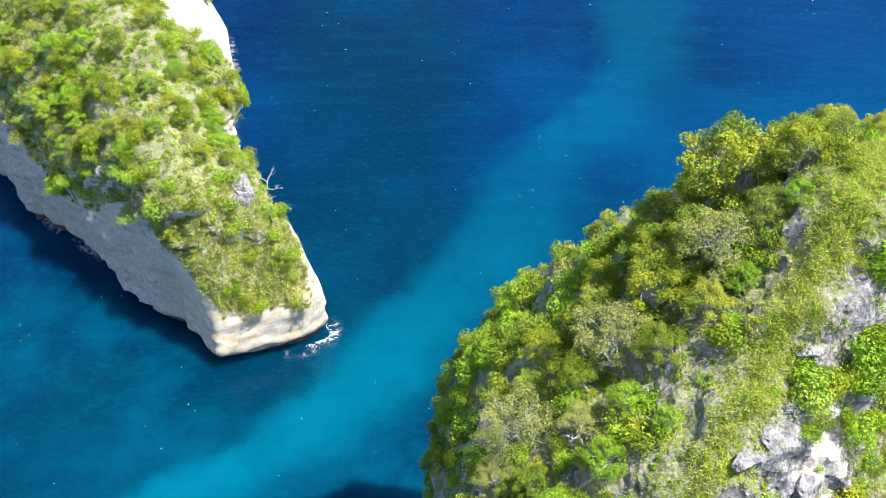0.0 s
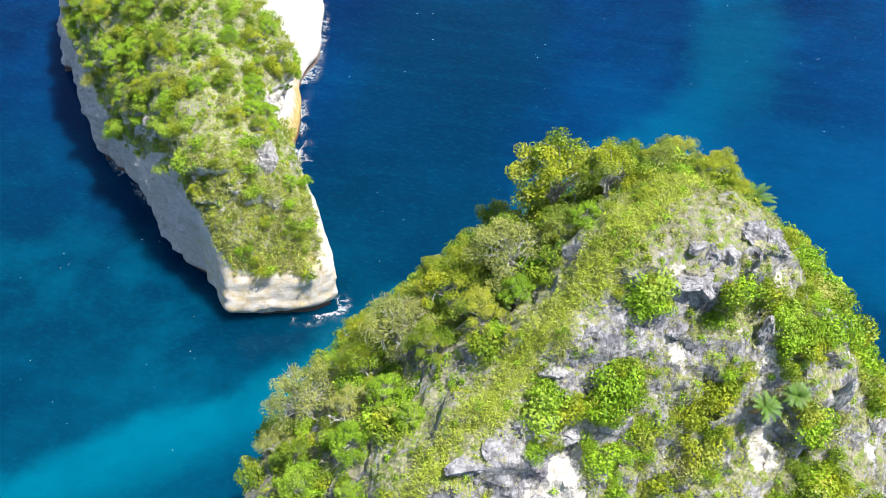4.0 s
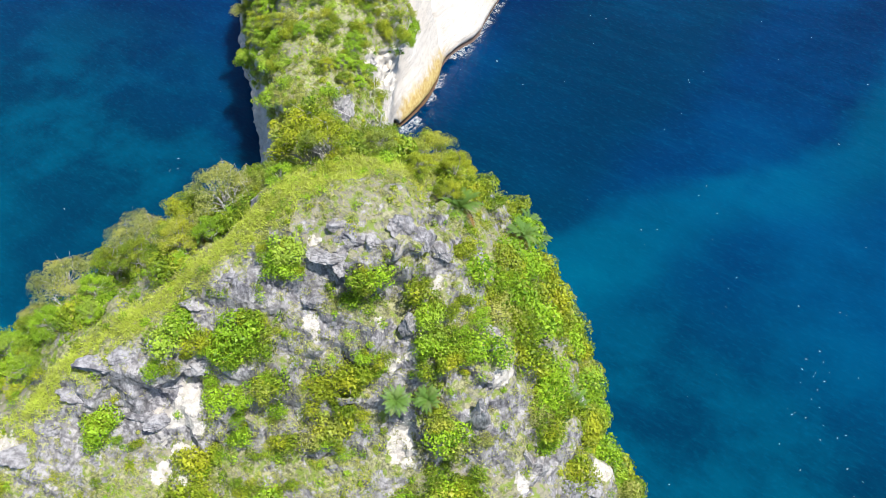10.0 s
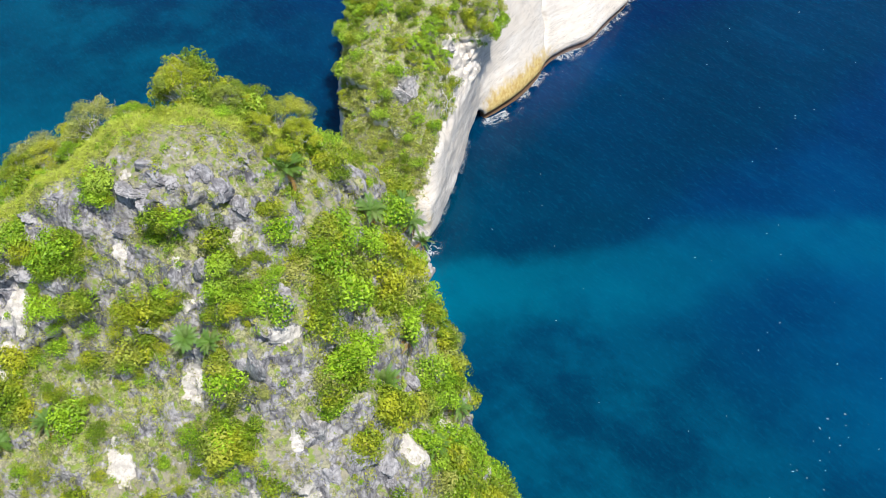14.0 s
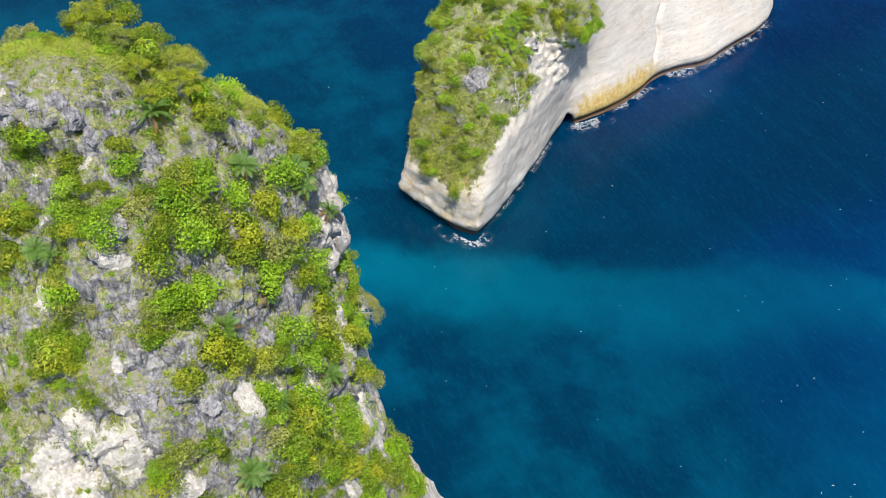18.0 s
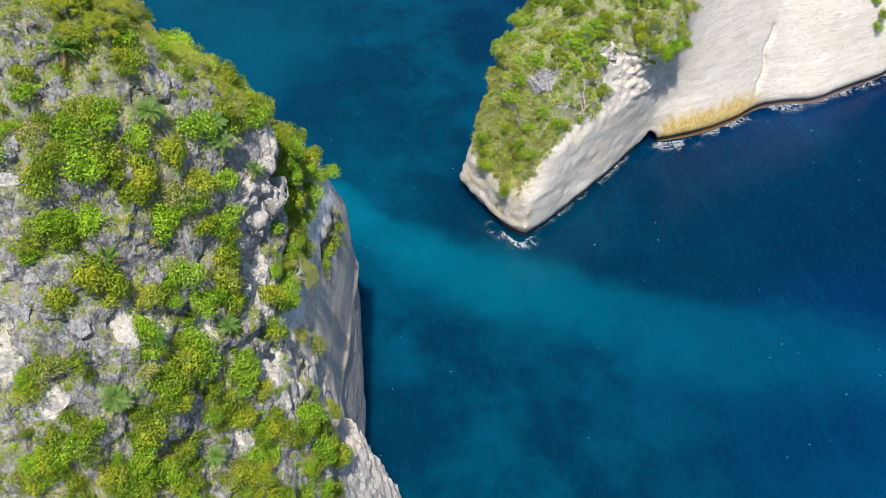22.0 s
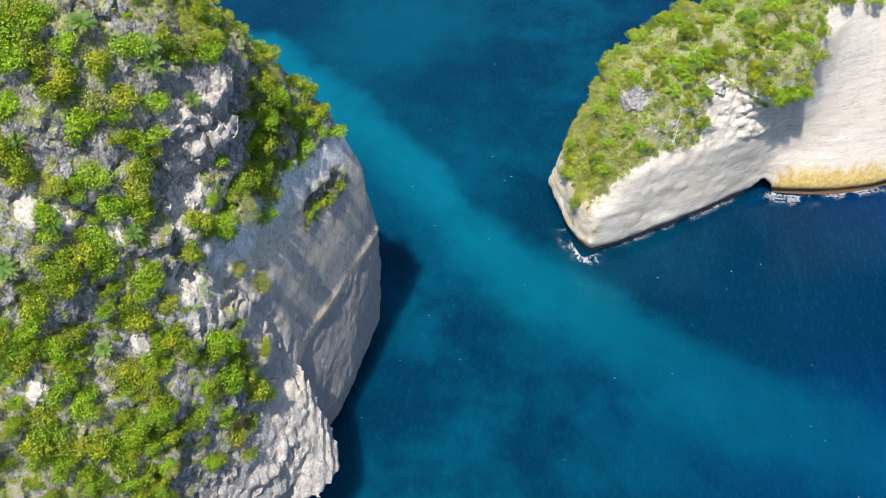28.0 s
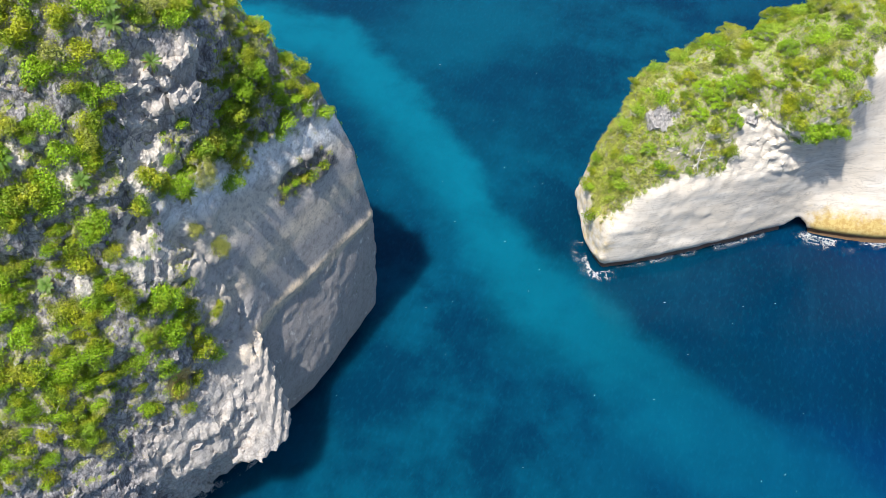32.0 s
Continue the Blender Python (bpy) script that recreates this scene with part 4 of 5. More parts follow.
def plant(kind, at, normal, size, lean=0.35, label="", squash=1.0):
    """Copy a plant onto the ground, leaning a little out of the slope."""
    up = (Vector((0, 0, 1)) * (1 - lean) + normal * lean).normalized()
    q = up.to_track_quat("Z", "Y") @ Euler((0, 0, RNG.uniform(0, 6.28))).to_quaternion()
    ob = copy_thing(kind, Matrix.LocRotScale(at, q, Vector((size, size, size * squash))))
    return tagged(ob, label)


SHRUBS = {"leafy": [shrub_kind(30 + k, LEAF) for k in range(3)], "bright": [shrub_kind(40 + k, BRIGHT, 1.0, 1450, 0.122, 0.8) for k in range(3)], "olive": [shrub_kind(50 + k, OLIVE, 1.0, 1200, 0.11, 0.75) for k in range(3)]}
SHRUB_LABEL = {"leafy": "dense green broad-leaved shrub rooted in limestone", "bright": "bright lime-green leafy bush on the steep slope", "olive": "dull olive-grey scrubby bush among dry grass"}
TREES = {"leafy": [tree_kind(60 + k, LEAF) for k in range(3)], "olive": [tree_kind(70 + k, OLIVE, 5.4, 3.8, 8500, 0.125, 7, 0.75) for k in range(3)], "bright": [tree_kind(80 + k, BRIGHT, 4.8, 3.4, 9500, 0.14, 2, 0.9) for k in range(2)]}
TREE_LABEL = {"leafy": "small spreading tree with glossy yellow-green leaves", "olive": "pale olive tree with grey twisted branches showing", "bright": "small round tree with fresh green leaves"}
CYCADS = [cycad_kind(90), cycad_kind(95, 1.35, 18)]
ROSETTES = [rosette_kind(100), rosette_kind(101, 0.9, 20)]
DEAD_TREES = [dead_tree_kind(110), dead_tree_kind(111, 3.2)]
KINDS = [k for group in (*SHRUBS.values(), *TREES.values()) for k in group] + CYCADS + ROSETTES + DEAD_TREES


# ---- trees behind the crest, on the west side of the headland: (x, y, size) ----
CREST_TREES = [
    ("olive", [(6.2, 54.0, 1.1), (14.0, 58.0, 1.1), (23.0, 61.6, 1.1), (4.0, 50.5, 0.55), (27.5, 75.5, 0.75), (11.0, 51.5, 0.6)]),
    ("leafy", [(25.0, 70.5, 1.45), (18.5, 66.5, 0.85), (9.0, 62.5, 0.75), (17.5, 55.0, 0.65), (7.0, 48.5, 0.6), (18.5, 61.0, 1.0), (29.5, 67.5, 0.95), (21.5, 65.5, 0.9), (31.0, 73.0, 0.85), (21.0, 56.8, 0.7), (11.0, 56.0, 0.75), (35.0, 75.0, 0.8), (38.5, 73.5, 0.62), (37.0, 70.5, 0.5), (40.2, 70.2, 0.42), (20.0, 72.0, 0.9), (13.5, 63.0, 0.8), (26.5, 63.5, 0.65), (15.0, 68.0, 0.75), (33.5, 70.0, 0.6), (24.5, 76.5, 0.7)]),
    ("bright", [(8.5, 45.0, 0.75), (12.5, 47.5, 0.65), (5.8, 43.0, 0.58), (10.0, 40.0, 0.62), (5.2, 49.0, 0.48), (14.5, 51.5, 0.6), (7.5, 58.5, 0.6), (9.6, 36.5, 0.5), (13.5, 43.0, 0.5), (24.0, 58.0, 0.5), (17.0, 48.5, 0.45), (28.5, 62.5, 0.5)]),
]
for kind, spots in CREST_TREES:
    for i, (x, y, size) in enumerate(spots):
        at, nrm = on_ground(x, y)
        plant(TREES[kind][i % len(TREES[kind])], at, nrm, size, 0.25, TREE_LABEL[kind])

for i, (x, y, z, size) in enumerate([(29.8, 91.6, 66.0, 0.8), (33.8, 90.6, 66.5, 0.85), (38.0, 89.6, 65.0, 0.75), (25.5, 91.5, 71.5, 0.8), (43.5, 88.0, 66.0, 0.7), (21.0, 92.5, 72.0, 0.75), (17.5, 94.0, 67.0, 0.7)]):
    at, nrm = on_ground(x, y, z)
    plant(TREES["bright"][i % 2], at, nrm, size * 0.7, 0.55, "small leafy tree rooted at the cliff edge")

at, nrm = on_ground(39.5, 89.8, 66.0)
plant(TREES["olive"][0], at + nrm * 0.5, nrm, 0.8, 0.7, "leaning tree with bare pale branches over the cliff")

# ---- shrubs that stand out on the slopes: (x, y, z, radius) ----
SOUTH_SHRUBS = [(27.5, 49.1, 100.9, 1.7), (29.2, 49.8, 101.0, 1.3), (32.5, 52.0, 102.6, 1.8), (31.2, 51.0, 100.5, 1.3), (33.6, 52.2, 100.5, 1.3), (32.2, 49.0, 96.3, 1.5), (34.5, 50.8, 97.5, 1.3), (34.3, 56.4, 108.6, 1.5), (40.5, 55.1, 98.6, 1.6), (39.0, 54.0, 97.0, 1.4), (46.1, 59.8, 102.1, 1.5), (47.2, 60.0, 101.0, 1.3), (48.9, 57.1, 95.1, 1.6), (40.0, 53.0, 93.9, 1.7), (31.7, 45.0, 91.4, 1.7), (24.1, 42.6, 94.4, 1.4), (40.1, 57.7, 105.7, 1.0), (45.0, 60.3, 103.8, 1.2), (48.3, 57.0, 96.5, 1.3), (32.0, 42.5, 89.0, 2.0), (38.1, 46.2, 88.1, 1.8), (50.7, 54.8, 88.7, 2.0)]
EAST_SHRUBS = [(45.2, 72.4, 100.3, 1.8), (48.0, 71.5, 98.0, 1.9), (49.8, 76.3, 89.3, 1.9), (39.5, 71.5, 106.2, 1.7), (45.6, 70.4, 101.3, 1.6), (49.4, 69.4, 97.6, 2.0), (45.3, 77.7, 94.6, 1.8), (52.2, 69.3, 92.1, 1.8), (54.7, 69.7, 87.2, 1.8), (49.5, 81.9, 79.1, 1.9), (56.3, 77.5, 71.5, 2.1), (44.3, 65.7, 105.9, 1.2), (47.3, 69.1, 100.1, 2.0), (51.7, 65.6, 97.7, 1.9), (47.6, 74.9, 94.5, 2.0), (42.1, 81.3, 95.0, 1.9), (45.7, 80.9, 89.9, 1.7), (47.7, 81.6, 84.5, 1.6), (55.7, 67.8, 88.7, 1.9), (54.9, 70.2, 85.1, 1.8)]
LOWER_SHRUBS = [(51.6, 77.5, 81.9, 1.8), (50.7, 81.4, 76.4, 1.9), (55.4, 63.9, 91.1, 1.4), (57.1, 76.0, 73.1, 2.2), (58.5, 74.5, 73.5, 2.1), (60.1, 72.6, 73.5, 2.0), (57.2, 80.3, 62.1, 2.0), (57.6, 71.7, 79.9, 1.7), (56.6, 84.5, 57.5, 1.7), (48.7, 81.5, 81.1, 1.8), (50.8, 81.5, 76.2, 1.8), (59.5, 73.2, 73.6, 2.2), (55.5, 77.0, 74.1, 2.0), (57.3, 80.0, 64.8, 1.7), (54.4, 84.0, 62.1, 1.4), (63.1, 70.0, 67.6, 2.0), (62.7, 79.3, 53.5, 1.9), (67.0, 74.9, 54.7, 2.0), (72.6, 69.6, 52.9, 2.2), (69.1, 76.6, 48.9, 2.0), (64.7, 73.0, 59.9, 1.3), (67.1, 68.5, 63.3, 1.8)]
WALL_SHRUBS = [(32.5, 91.9, 59.7, 1.6), (29.6, 93.1, 62.1, 1.9), (25.4, 91.7, 72.7, 1.9), (33.6, 90.7, 68.5, 2.0), (46.3, 86.1, 69.6, 1.9), (13.4, 96.0, 61.9, 1.2), (50.6, 89.2, 51.4, 1.0), (56.4, 87.8, 48.6, 1.1), (41.8, 89.9, 57.3, 1.0), (39.3, 91.7, 52.6, 1.2), (36.5, 90.0, 69.0, 1.7), (39.0, 89.5, 66.5, 1.6), (42.5, 88.5, 66.0, 1.5), (27.5, 91.5, 70.5, 1.6), (20.5, 92.5, 71.0, 1.7), (30.5, 91.3, 66.0, 1.7), (42.1, 89.9, 57.0, 1.2), (39.4, 91.9, 51.4, 1.6), (24.0, 92.0, 71.0, 1.9), (28.0, 91.5, 70.0, 1.9), (31.5, 91.2, 67.0, 1.8), (36.0, 90.5, 66.5, 1.9), (40.5, 89.2, 66.5, 1.7), (44.5, 87.8, 67.5, 1.6), (48.5, 86.2, 67.0, 1.7), (17.0, 94.0, 65.5, 1.7), (21.5, 92.6, 69.5, 1.8)]
for spots in (SOUTH_SHRUBS, EAST_SHRUBS, LOWER_SHRUBS, WALL_SHRUBS):
    for i, (x, y, z, r) in enumerate(spots):
        at, nrm = on_ground(x, y, z)
        kind = "olive" if spots is WALL_SHRUBS and z < 58 else ("bright", "leafy", "bright", "leafy", "leafy")[i % 5]
        plant(SHRUBS[kind][i % 3], at + nrm * 0.25 * r, nrm, r * 1.15, 0.5, SHRUB_LABEL[kind])


def rough_spread(weight, n, low, high, kinds):
    """Shrubs strewn over the headland where weight is high."""
    p, nrm = scatter(head_v, head_f, head_a, weight, n, RNG)
    for i, (at, up) in enumerate(zip(p, nrm)):
        kind = kinds[i % len(kinds)]
        r = RNG.uniform(low, high)
        plant(SHRUBS[kind][i % 3], Vector(at) + Vector(up) * 0.25 * r, Vector(up), r, 0.45, SHRUB_LABEL[kind])


# ---- cycads ----
CYCAD_SPOTS = [(41.9, 69.8, 105.4, 1.25), (43.8, 77.2, 98.4, 1.15), (42.0, 84.0, 91.5, 1.0), (46.9, 57.6, 97.7, 0.8), (36.8, 44.5, 87.6, 0.9), (34.6, 39.7, 86.1, 0.9), (53.2, 71.2, 88.5, 1.15), (41.3, 88.9, 63.1, 1.1), (62.1, 68.0, 75.3, 1.1), (44.1, 56.4, 96.9, 0.9), (40.0, 86.7, 85.4, 0.9), (46.3, 86.3, 68.5, 1.0), (57.5, 72.3, 78.5, 1.05), (62.1, 68.7, 74.7, 1.0), (40.8, 83.5, 94.0, 0.95), (51.0, 74.5, 87.0, 0.9), (23.5, 57.0, 101.0, 0.95), (61.0, 77.0, 60.0, 0.9), (52.5, 80.5, 73.0, 0.9)]
for i, (x, y, z, size) in enumerate(CYCAD_SPOTS):
    at, nrm = on_ground(x, y, z)
    plant(CYCADS[i % 2], at + nrm * 0.6, nrm, size * 1.3, 0.45, "feathery green cycad with brown dead fronds below")

# ---- karst outcrops: (x, y, z, half sizes, turn, tilt) ----
BLOCKS = [
    ("grey weathered karst block on the crest", [(41.4, 62.4, 110.6, 1.7, 1.2, 1.5, 20, 10), (42.9, 63.2, 108.9, 1.2, 1.0, 1.5, 60, -15), (38.2, 59.6, 110.2, 1.3, 0.9, 0.9, 40, 15), (36.9, 59.4, 110.6, 0.9, 0.8, 0.8, 80, 0), (43.9, 63.4, 107.6, 1.0, 0.9, 0.9, 10, 20), (39.4, 60.4, 109.6, 0.9, 0.7, 0.8, 120, 0)]),
    ("grey overhanging limestone slab above white marl", [(37.3, 57.2, 108.8, 1.9, 0.7, 0.55, 28, 12), (38.4, 56.9, 107.5, 0.8, 0.7, 0.9, 10, 0), (36.9, 55.6, 105.2, 1.1, 0.8, 1.0, 70, 10), (43.5, 58.4, 103.0, 0.75, 0.7, 1.4, 30, 10), (50.6, 63.6, 101.6, 1.3, 1.0, 1.3, 50, 10), (51.6, 63.2, 100.8, 0.9, 0.8, 0.8, 20, 0)]),
    ("tall pale grey limestone slab set in the slope", [(51.3, 58.8, 97.2, 0.85, 0.6, 2.6, 25, 8), (56.2, 61.6, 89.8, 1.2, 0.8, 2.0, 60, 12), (54.9, 61.0, 91.0, 0.7, 0.6, 1.6, 40, 0), (45.0, 57.0, 96.0, 0.8, 0.7, 1.3, 0, 10)]),
    ("low pale limestone ledge along the crest", [(30.0, 54.3, 105.8, 1.7, 0.9, 0.8, 55, 10), (22.8, 45.4, 98.4, 2.1, 1.1, 0.9, 50, 8), (24.6, 46.8, 99.4, 1.6, 0.9, 0.8, 60, 0), (18.4, 38.2, 91.9, 2.2, 1.2, 0.9, 55, 0), (20.4, 40.2, 93.8, 1.4, 1.0, 0.8, 20, 10), (27.6, 51.6, 103.4, 1.2, 0.9, 0.6, 70, 0), (38.4, 55.2, 102.1, 0.7, 0.6, 0.9, 0, 0), (30.2, 48.6, 98.8, 1.0, 0.8, 0.7, 30, 0), (26.8, 47.4, 97.0, 1.5, 0.7, 0.6, 45, 15), (28.2, 45.4, 94.2, 1.5, 0.8, 0.6, 60, 10), (26.4, 49.2, 100.4, 1.8, 1.0, 0.8, 55, 5), (28.6, 50.6, 101.6, 1.5, 0.9, 0.7, 45, 10), (21.2, 43.0, 96.0, 1.8, 1.0, 0.8, 50, 0), (25.8, 44.6, 94.4, 1.4, 0.8, 0.6, 40, 10), (31.4, 53.0, 103.0, 1.3, 0.9, 0.8, 60, 0)]),
    ("rough grey karst crag among shrubs", [(38.5, 79.4, 100.2, 1.3, 0.9, 1.2, 30, 10), (39.6, 80.6, 98.8, 0.8, 0.7, 0.9, 80, 0), (48.7, 64.2, 102.2, 1.2, 0.9, 1.0, 0, 10), (58.1, 64.0, 86.2, 1.7, 1.1, 1.6, 30, 10), (59.2, 66.6, 83.4, 1.5, 1.0, 1.6, 70, 0), (59.8, 66.2, 81.0, 1.5, 1.0, 1.8, 10, 10), (57.5, 61.0, 86.0, 1.2, 0.9, 1.6, 50, 0), (53.3, 75.0, 84.0, 0.9, 0.8, 1.2, 0, 0), (49.5, 78.5, 85.5, 0.9, 0.7, 1.3, 40, 0)]),
    ("knobbly pale grey limestone pillar at the cliff edge", [(35.8, 89.4, 72.5, 1.2, 0.9, 1.5, 45, 0), (50.8, 88.4, 56.5, 1.2, 0.9, 1.7, 15, 0), (52.8, 88.6, 48.5, 1.5, 1.0, 1.8, 35, 0), (55.2, 89.2, 42.5, 1.6, 1.1, 1.6, 70, 0), (47.5, 88.6, 60.5, 1.1, 0.8, 1.4, 10, 0)]),
]
ROCK_MESHES = [boulder_mesh(k + 1, 1, 1, 1) for k in range(7)]
PALE_MESHES = [boulder_mesh(k + 21, 1, 1, 1, PALE_KARST) for k in range(4)]
n_rock = 0
for label, spots in BLOCKS:
    for x, y, z, sx, sy, sz, turn, tilt in spots:
        at, nrm = on_ground(x, y, z)
        ob = tagged(new("rock_outcrop", PALE_MESHES[n_rock % 4] if "pale" in label and "ledge" not in label else ROCK_MESHES[n_rock % 7]), label, "rock", "karst outcrops")
        if "ledge" in label:
            sx, sy, sz, nrm = 1.25 * sx, 1.1 * sy, 0.9 * sz, 2.0 * nrm
        sx, sy, sz = 0.86 * sx, 0.86 * sy, 0.86 * sz
        ob.matrix_world = Matrix.LocRotScale(at - nrm * 0.42 * min(sx, sy, sz), Euler((radians(tilt), radians(tilt * 0.5), radians(turn))), Vector((sx, sy, sz)))
        n_rock += 1

for x, y, z, sx, sy, sz, turn in [(-40.4, 152.4, 34.6, 2.8, 2.0, 2.4, 20), (-39.3, 150.6, 33.0, 2.1, 1.6, 2.0, 70), (-41.8, 154.4, 35.8, 2.0, 1.6, 1.7, 40), (-55.6, 148.6, 31.2, 1.6, 1.2, 1.4, 10), (-57.0, 149.6, 32.0, 1.2, 1.0, 1.3, 60), (-46.6, 171.2, 33.6, 1.7, 1.4, 1.6, 30), (-47.2, 144.2, 25.4, 1.2, 1.0, 0.9, 0), (-68.2, 158.2, 30.8, 1.7, 1.3, 1.9, 50), (-73.6, 162.6, 29.8, 1.6, 1.2, 1.8, 15), (-71.0, 160.6, 31.2, 1.2, 1.0, 1.2, 80)]:
    at, nrm = on_ground(x, y, z, ISLE_TREE_TOP)
    ob = tagged(new("rock_outcrop", PALE_MESHES[n_rock % 4]), "pale craggy limestone knob among the islet scrub", "rock", "karst outcrops")
    ob.matrix_world = Matrix.LocRotScale(at - nrm * 0.4 * min(sx, sy, sz), Euler((0, 0, radians(turn))), Vector((sx, sy, sz)))
    n_rock += 1


# ---- ground cover: grass tufts and undergrowth, uncountable ----
def scatter(v, f, area, weight, n, rng):
    """n random places on the faces, denser where weight (by face) is high."""
    size = np.linalg.norm(area, axis=1) * weight
    pick = rng.choice(len(f), n, p=size / size.sum())
    u = rng.random((n, 2))
    a, b, c, d = (v[f[pick, k]] for k in range(4))
    p = (a * (1 - u[:, :1]) + b * u[:, :1]) * (1 - u[:, 1:]) + (d * (1 - u[:, :1]) + c * u[:, :1]) * u[:, 1:]
    return p, unit(area[pick])


def tufts(p, nrm, rng, blades, tall, wide):
    """Fans of narrow bent blades."""
    n = len(p)
    P, N = np.repeat(p, blades, 0), np.repeat(nrm, blades, 0)
    m = n * blades
    way = unit(rng.normal(0, 0.75, (m, 3)) + np.array((0, 0, 0.8)) + 0.5 * N)
    side = unit(np.cross(way, rng.normal(0, 1, (m, 3))))
    h = (tall * rng.uniform(0.5, 1.3, m))[:, None]
    w = wide * rng.uniform(0.7, 1.3, m)[:, None]
    root = P + rng.normal(0, 0.18, (m, 3)) - N * 0.08
    tip = root + way * h + np.array((0, 0, -0.25)) * h
    v = np.stack((root - side * w, root + side * w, tip), 1)
    return v.reshape(-1, 3), np.arange(3 * m).reshape(m, 3)


def bushlets(p, nrm, rng, leaves, radius, leaf):
    """Small leafy mounds hugging the ground."""
    n = len(p)
    r = radius * rng.uniform(0.5, 1.4, n)
    R = np.repeat(r, leaves)[:, None]
    d = unit(rng.normal(0, 1, (n * leaves, 3)) + np.repeat(nrm, leaves, 0) * 0.9 + np.array((0, 0, 0.5)))
    at = np.repeat(p, leaves, 0) + d * R * rng.uniform(0.55, 1.05, (n * leaves, 1))
    return leaf_tips(rng, at, d, leaf)


def thicket(kind, p, nrm, rng, low, high, share=1.0):
    """Many shrub crowns grown into one another."""
    crowns = []
    for me in (ob.data for shrub in SHRUBS[kind] for ob in shrub.children if ob.name.startswith("crown")):
        co = np.empty(len(me.vertices) * 3, np.float32)
        me.vertices.foreach_get("co", co)
        co = co.reshape(-1, 3, 3)
        crowns.append(co[rng.random(len(co)) < share].reshape(-1, 3))
    vs = []
    for i, (at, up) in enumerate(zip(p, nrm)):
        r, a = rng.uniform(low, high), rng.uniform(0, 6.28)
        turn = np.array(((math.cos(a), -math.sin(a), 0), (math.sin(a), math.cos(a), 0), (0, 0, 1)))
        v = crowns[i % 3] @ turn.T
        # lean out of the slope
        v = v + v[:, 2:3] * np.array((up[0], up[1], 0)) * 0.5
        vs.append(at + up * 0.25 * r + v * r)
    v = np.concatenate(vs)
    return v, np.arange(len(v)).reshape(-1, 3)


def patchy(p, scale, seed):
    off = Vector((seed * 11.0, seed * 5.0, seed * 3.0))
    return np.array([noise.noise(Vector(q) * scale + off) for q in p])


def face_mid(v, f):
    return v[f].mean(1)


hc, ic = face_mid(head_v, head_f), face_mid(isle_v, isle_f)
hnz = unit(head_a)[:, 2]
side = crest_side(hc[:, 0], hc[:, 1])
f_north = north[head_f].mean(1)
f_marl = head_marl[head_f].mean(1)
f_butt = buttress[head_f].mean(1)
open_ground = (1 - f_north) * (1 - f_butt) * (1 - 0.85 * f_marl) * step01(hc[:, 2], 30, 42) * step01(hnz, 0.0, 0.25)
stony = near_any(hc, [(x, y, z, 1.25 * max(sx, sz)) for _, spots in BLOCKS for x, y, z, sx, sy, sz, _, _ in spots] + [(39.5, 87, 88, 3.0), (41, 87.3, 83, 3.2), (42.5, 87.3, 77, 3.4), (29.0, 89.8, 84.0, 3.4), (36.5, 88.6, 79.0, 4.0), (34, 89.7, 83, 4.0), (47.5, 83.0, 82.0, 1.8), (50, 79.6, 82.8, 1.6), (58.5, 66.0, 83.0, 2.6)])
bald = near_any(hc, [(42.5, 87.0, 78.0, 4.2), (40.0, 87.5, 83.5, 4.4), (36.0, 89.0, 80.0, 4.8), (33.5, 89.7, 84.5, 4.2), (38.5, 88.2, 88.5, 3.0)], 0.8)
open_ground = open_ground * (1 - 0.85 * stony) * (1 - 0.96 * bald)
in_view = step01(hc[:, 1] + hc[:, 0] * 0.35, 34, 41) * step01(92 - hc[:, 0], 0, 8)
west = 1 - step01(side, -4.0, -1.0)
crest = np.exp(-((side - 0.2) / 1.4) ** 2)
rocky = np.exp(-((side - 3.2) / 1.8) ** 2) * step01(60 - hc[:, 1], 0, 6) * step01(hc[:, 2], 88, 93)
east = step01(hc[:, 1] + (hc[:, 0] - 44) * 0.3, 63, 68) * (1 - west)
south = (1 - east) * (1 - west)
blot = patchy(hc, 0.16, 1)
blot2 = patchy(hc, 0.35, 2)
lush = open_ground * in_view * (west * 0.5 + east * (0.22 + 0.55 * step01(blot, -0.1, 0.3)) + south * (0.10 + 0.8 * step01(blot + 0.4 * blot2, 0.10, 0.40)) * (1 - 0.8 * crest))
lush = lush * (1 - 0.75 * rocky)
bushy = near_any(hc, [(x, y, z, 1.7 * r) for x, y, z, r in SOUTH_SHRUBS], 0.5)
lush = lush + 0.9 * open_ground * in_view * south * bushy
grassy = open_ground * in_view * (0.03 * west + 0.55 * east + 0.9 * south + 1.6 * crest) * (0.35 + step01(blot2, -0.3, 0.3)) * (1 - 0.72 * rocky)

bare_soil = near_any(hc, [(x, y, z, 1.5 * r) for x, y, z, r in SOUTH_MARL + EAST_MARL] + [(x, y, z, 2.4) for x, y, z, _ in CYCAD_SPOTS])
roomy = open_ground * in_view * (1 - bare_soil)
lower = step01(80 - hc[:, 2], 0, 10) * (1 - bare_soil)
clumpy = step01(blot + 0.35 * blot2, -0.02, 0.16)
rough_spread(roomy * east * (0.15 + clumpy), 70, 1.2, 2.4, ("bright", "leafy", "bright", "olive", "leafy"))
rough_spread(roomy * west, 30, 0.9, 1.7, ("leafy", "bright", "olive"))
rough_spread(roomy * south * step01(blot, 0.0, 0.3), 26, 0.6, 1.2, ("bright", "leafy", "olive"))
made = []
p, nrm = scatter(head_v, head_f, head_a, grassy, 21000, RNG)
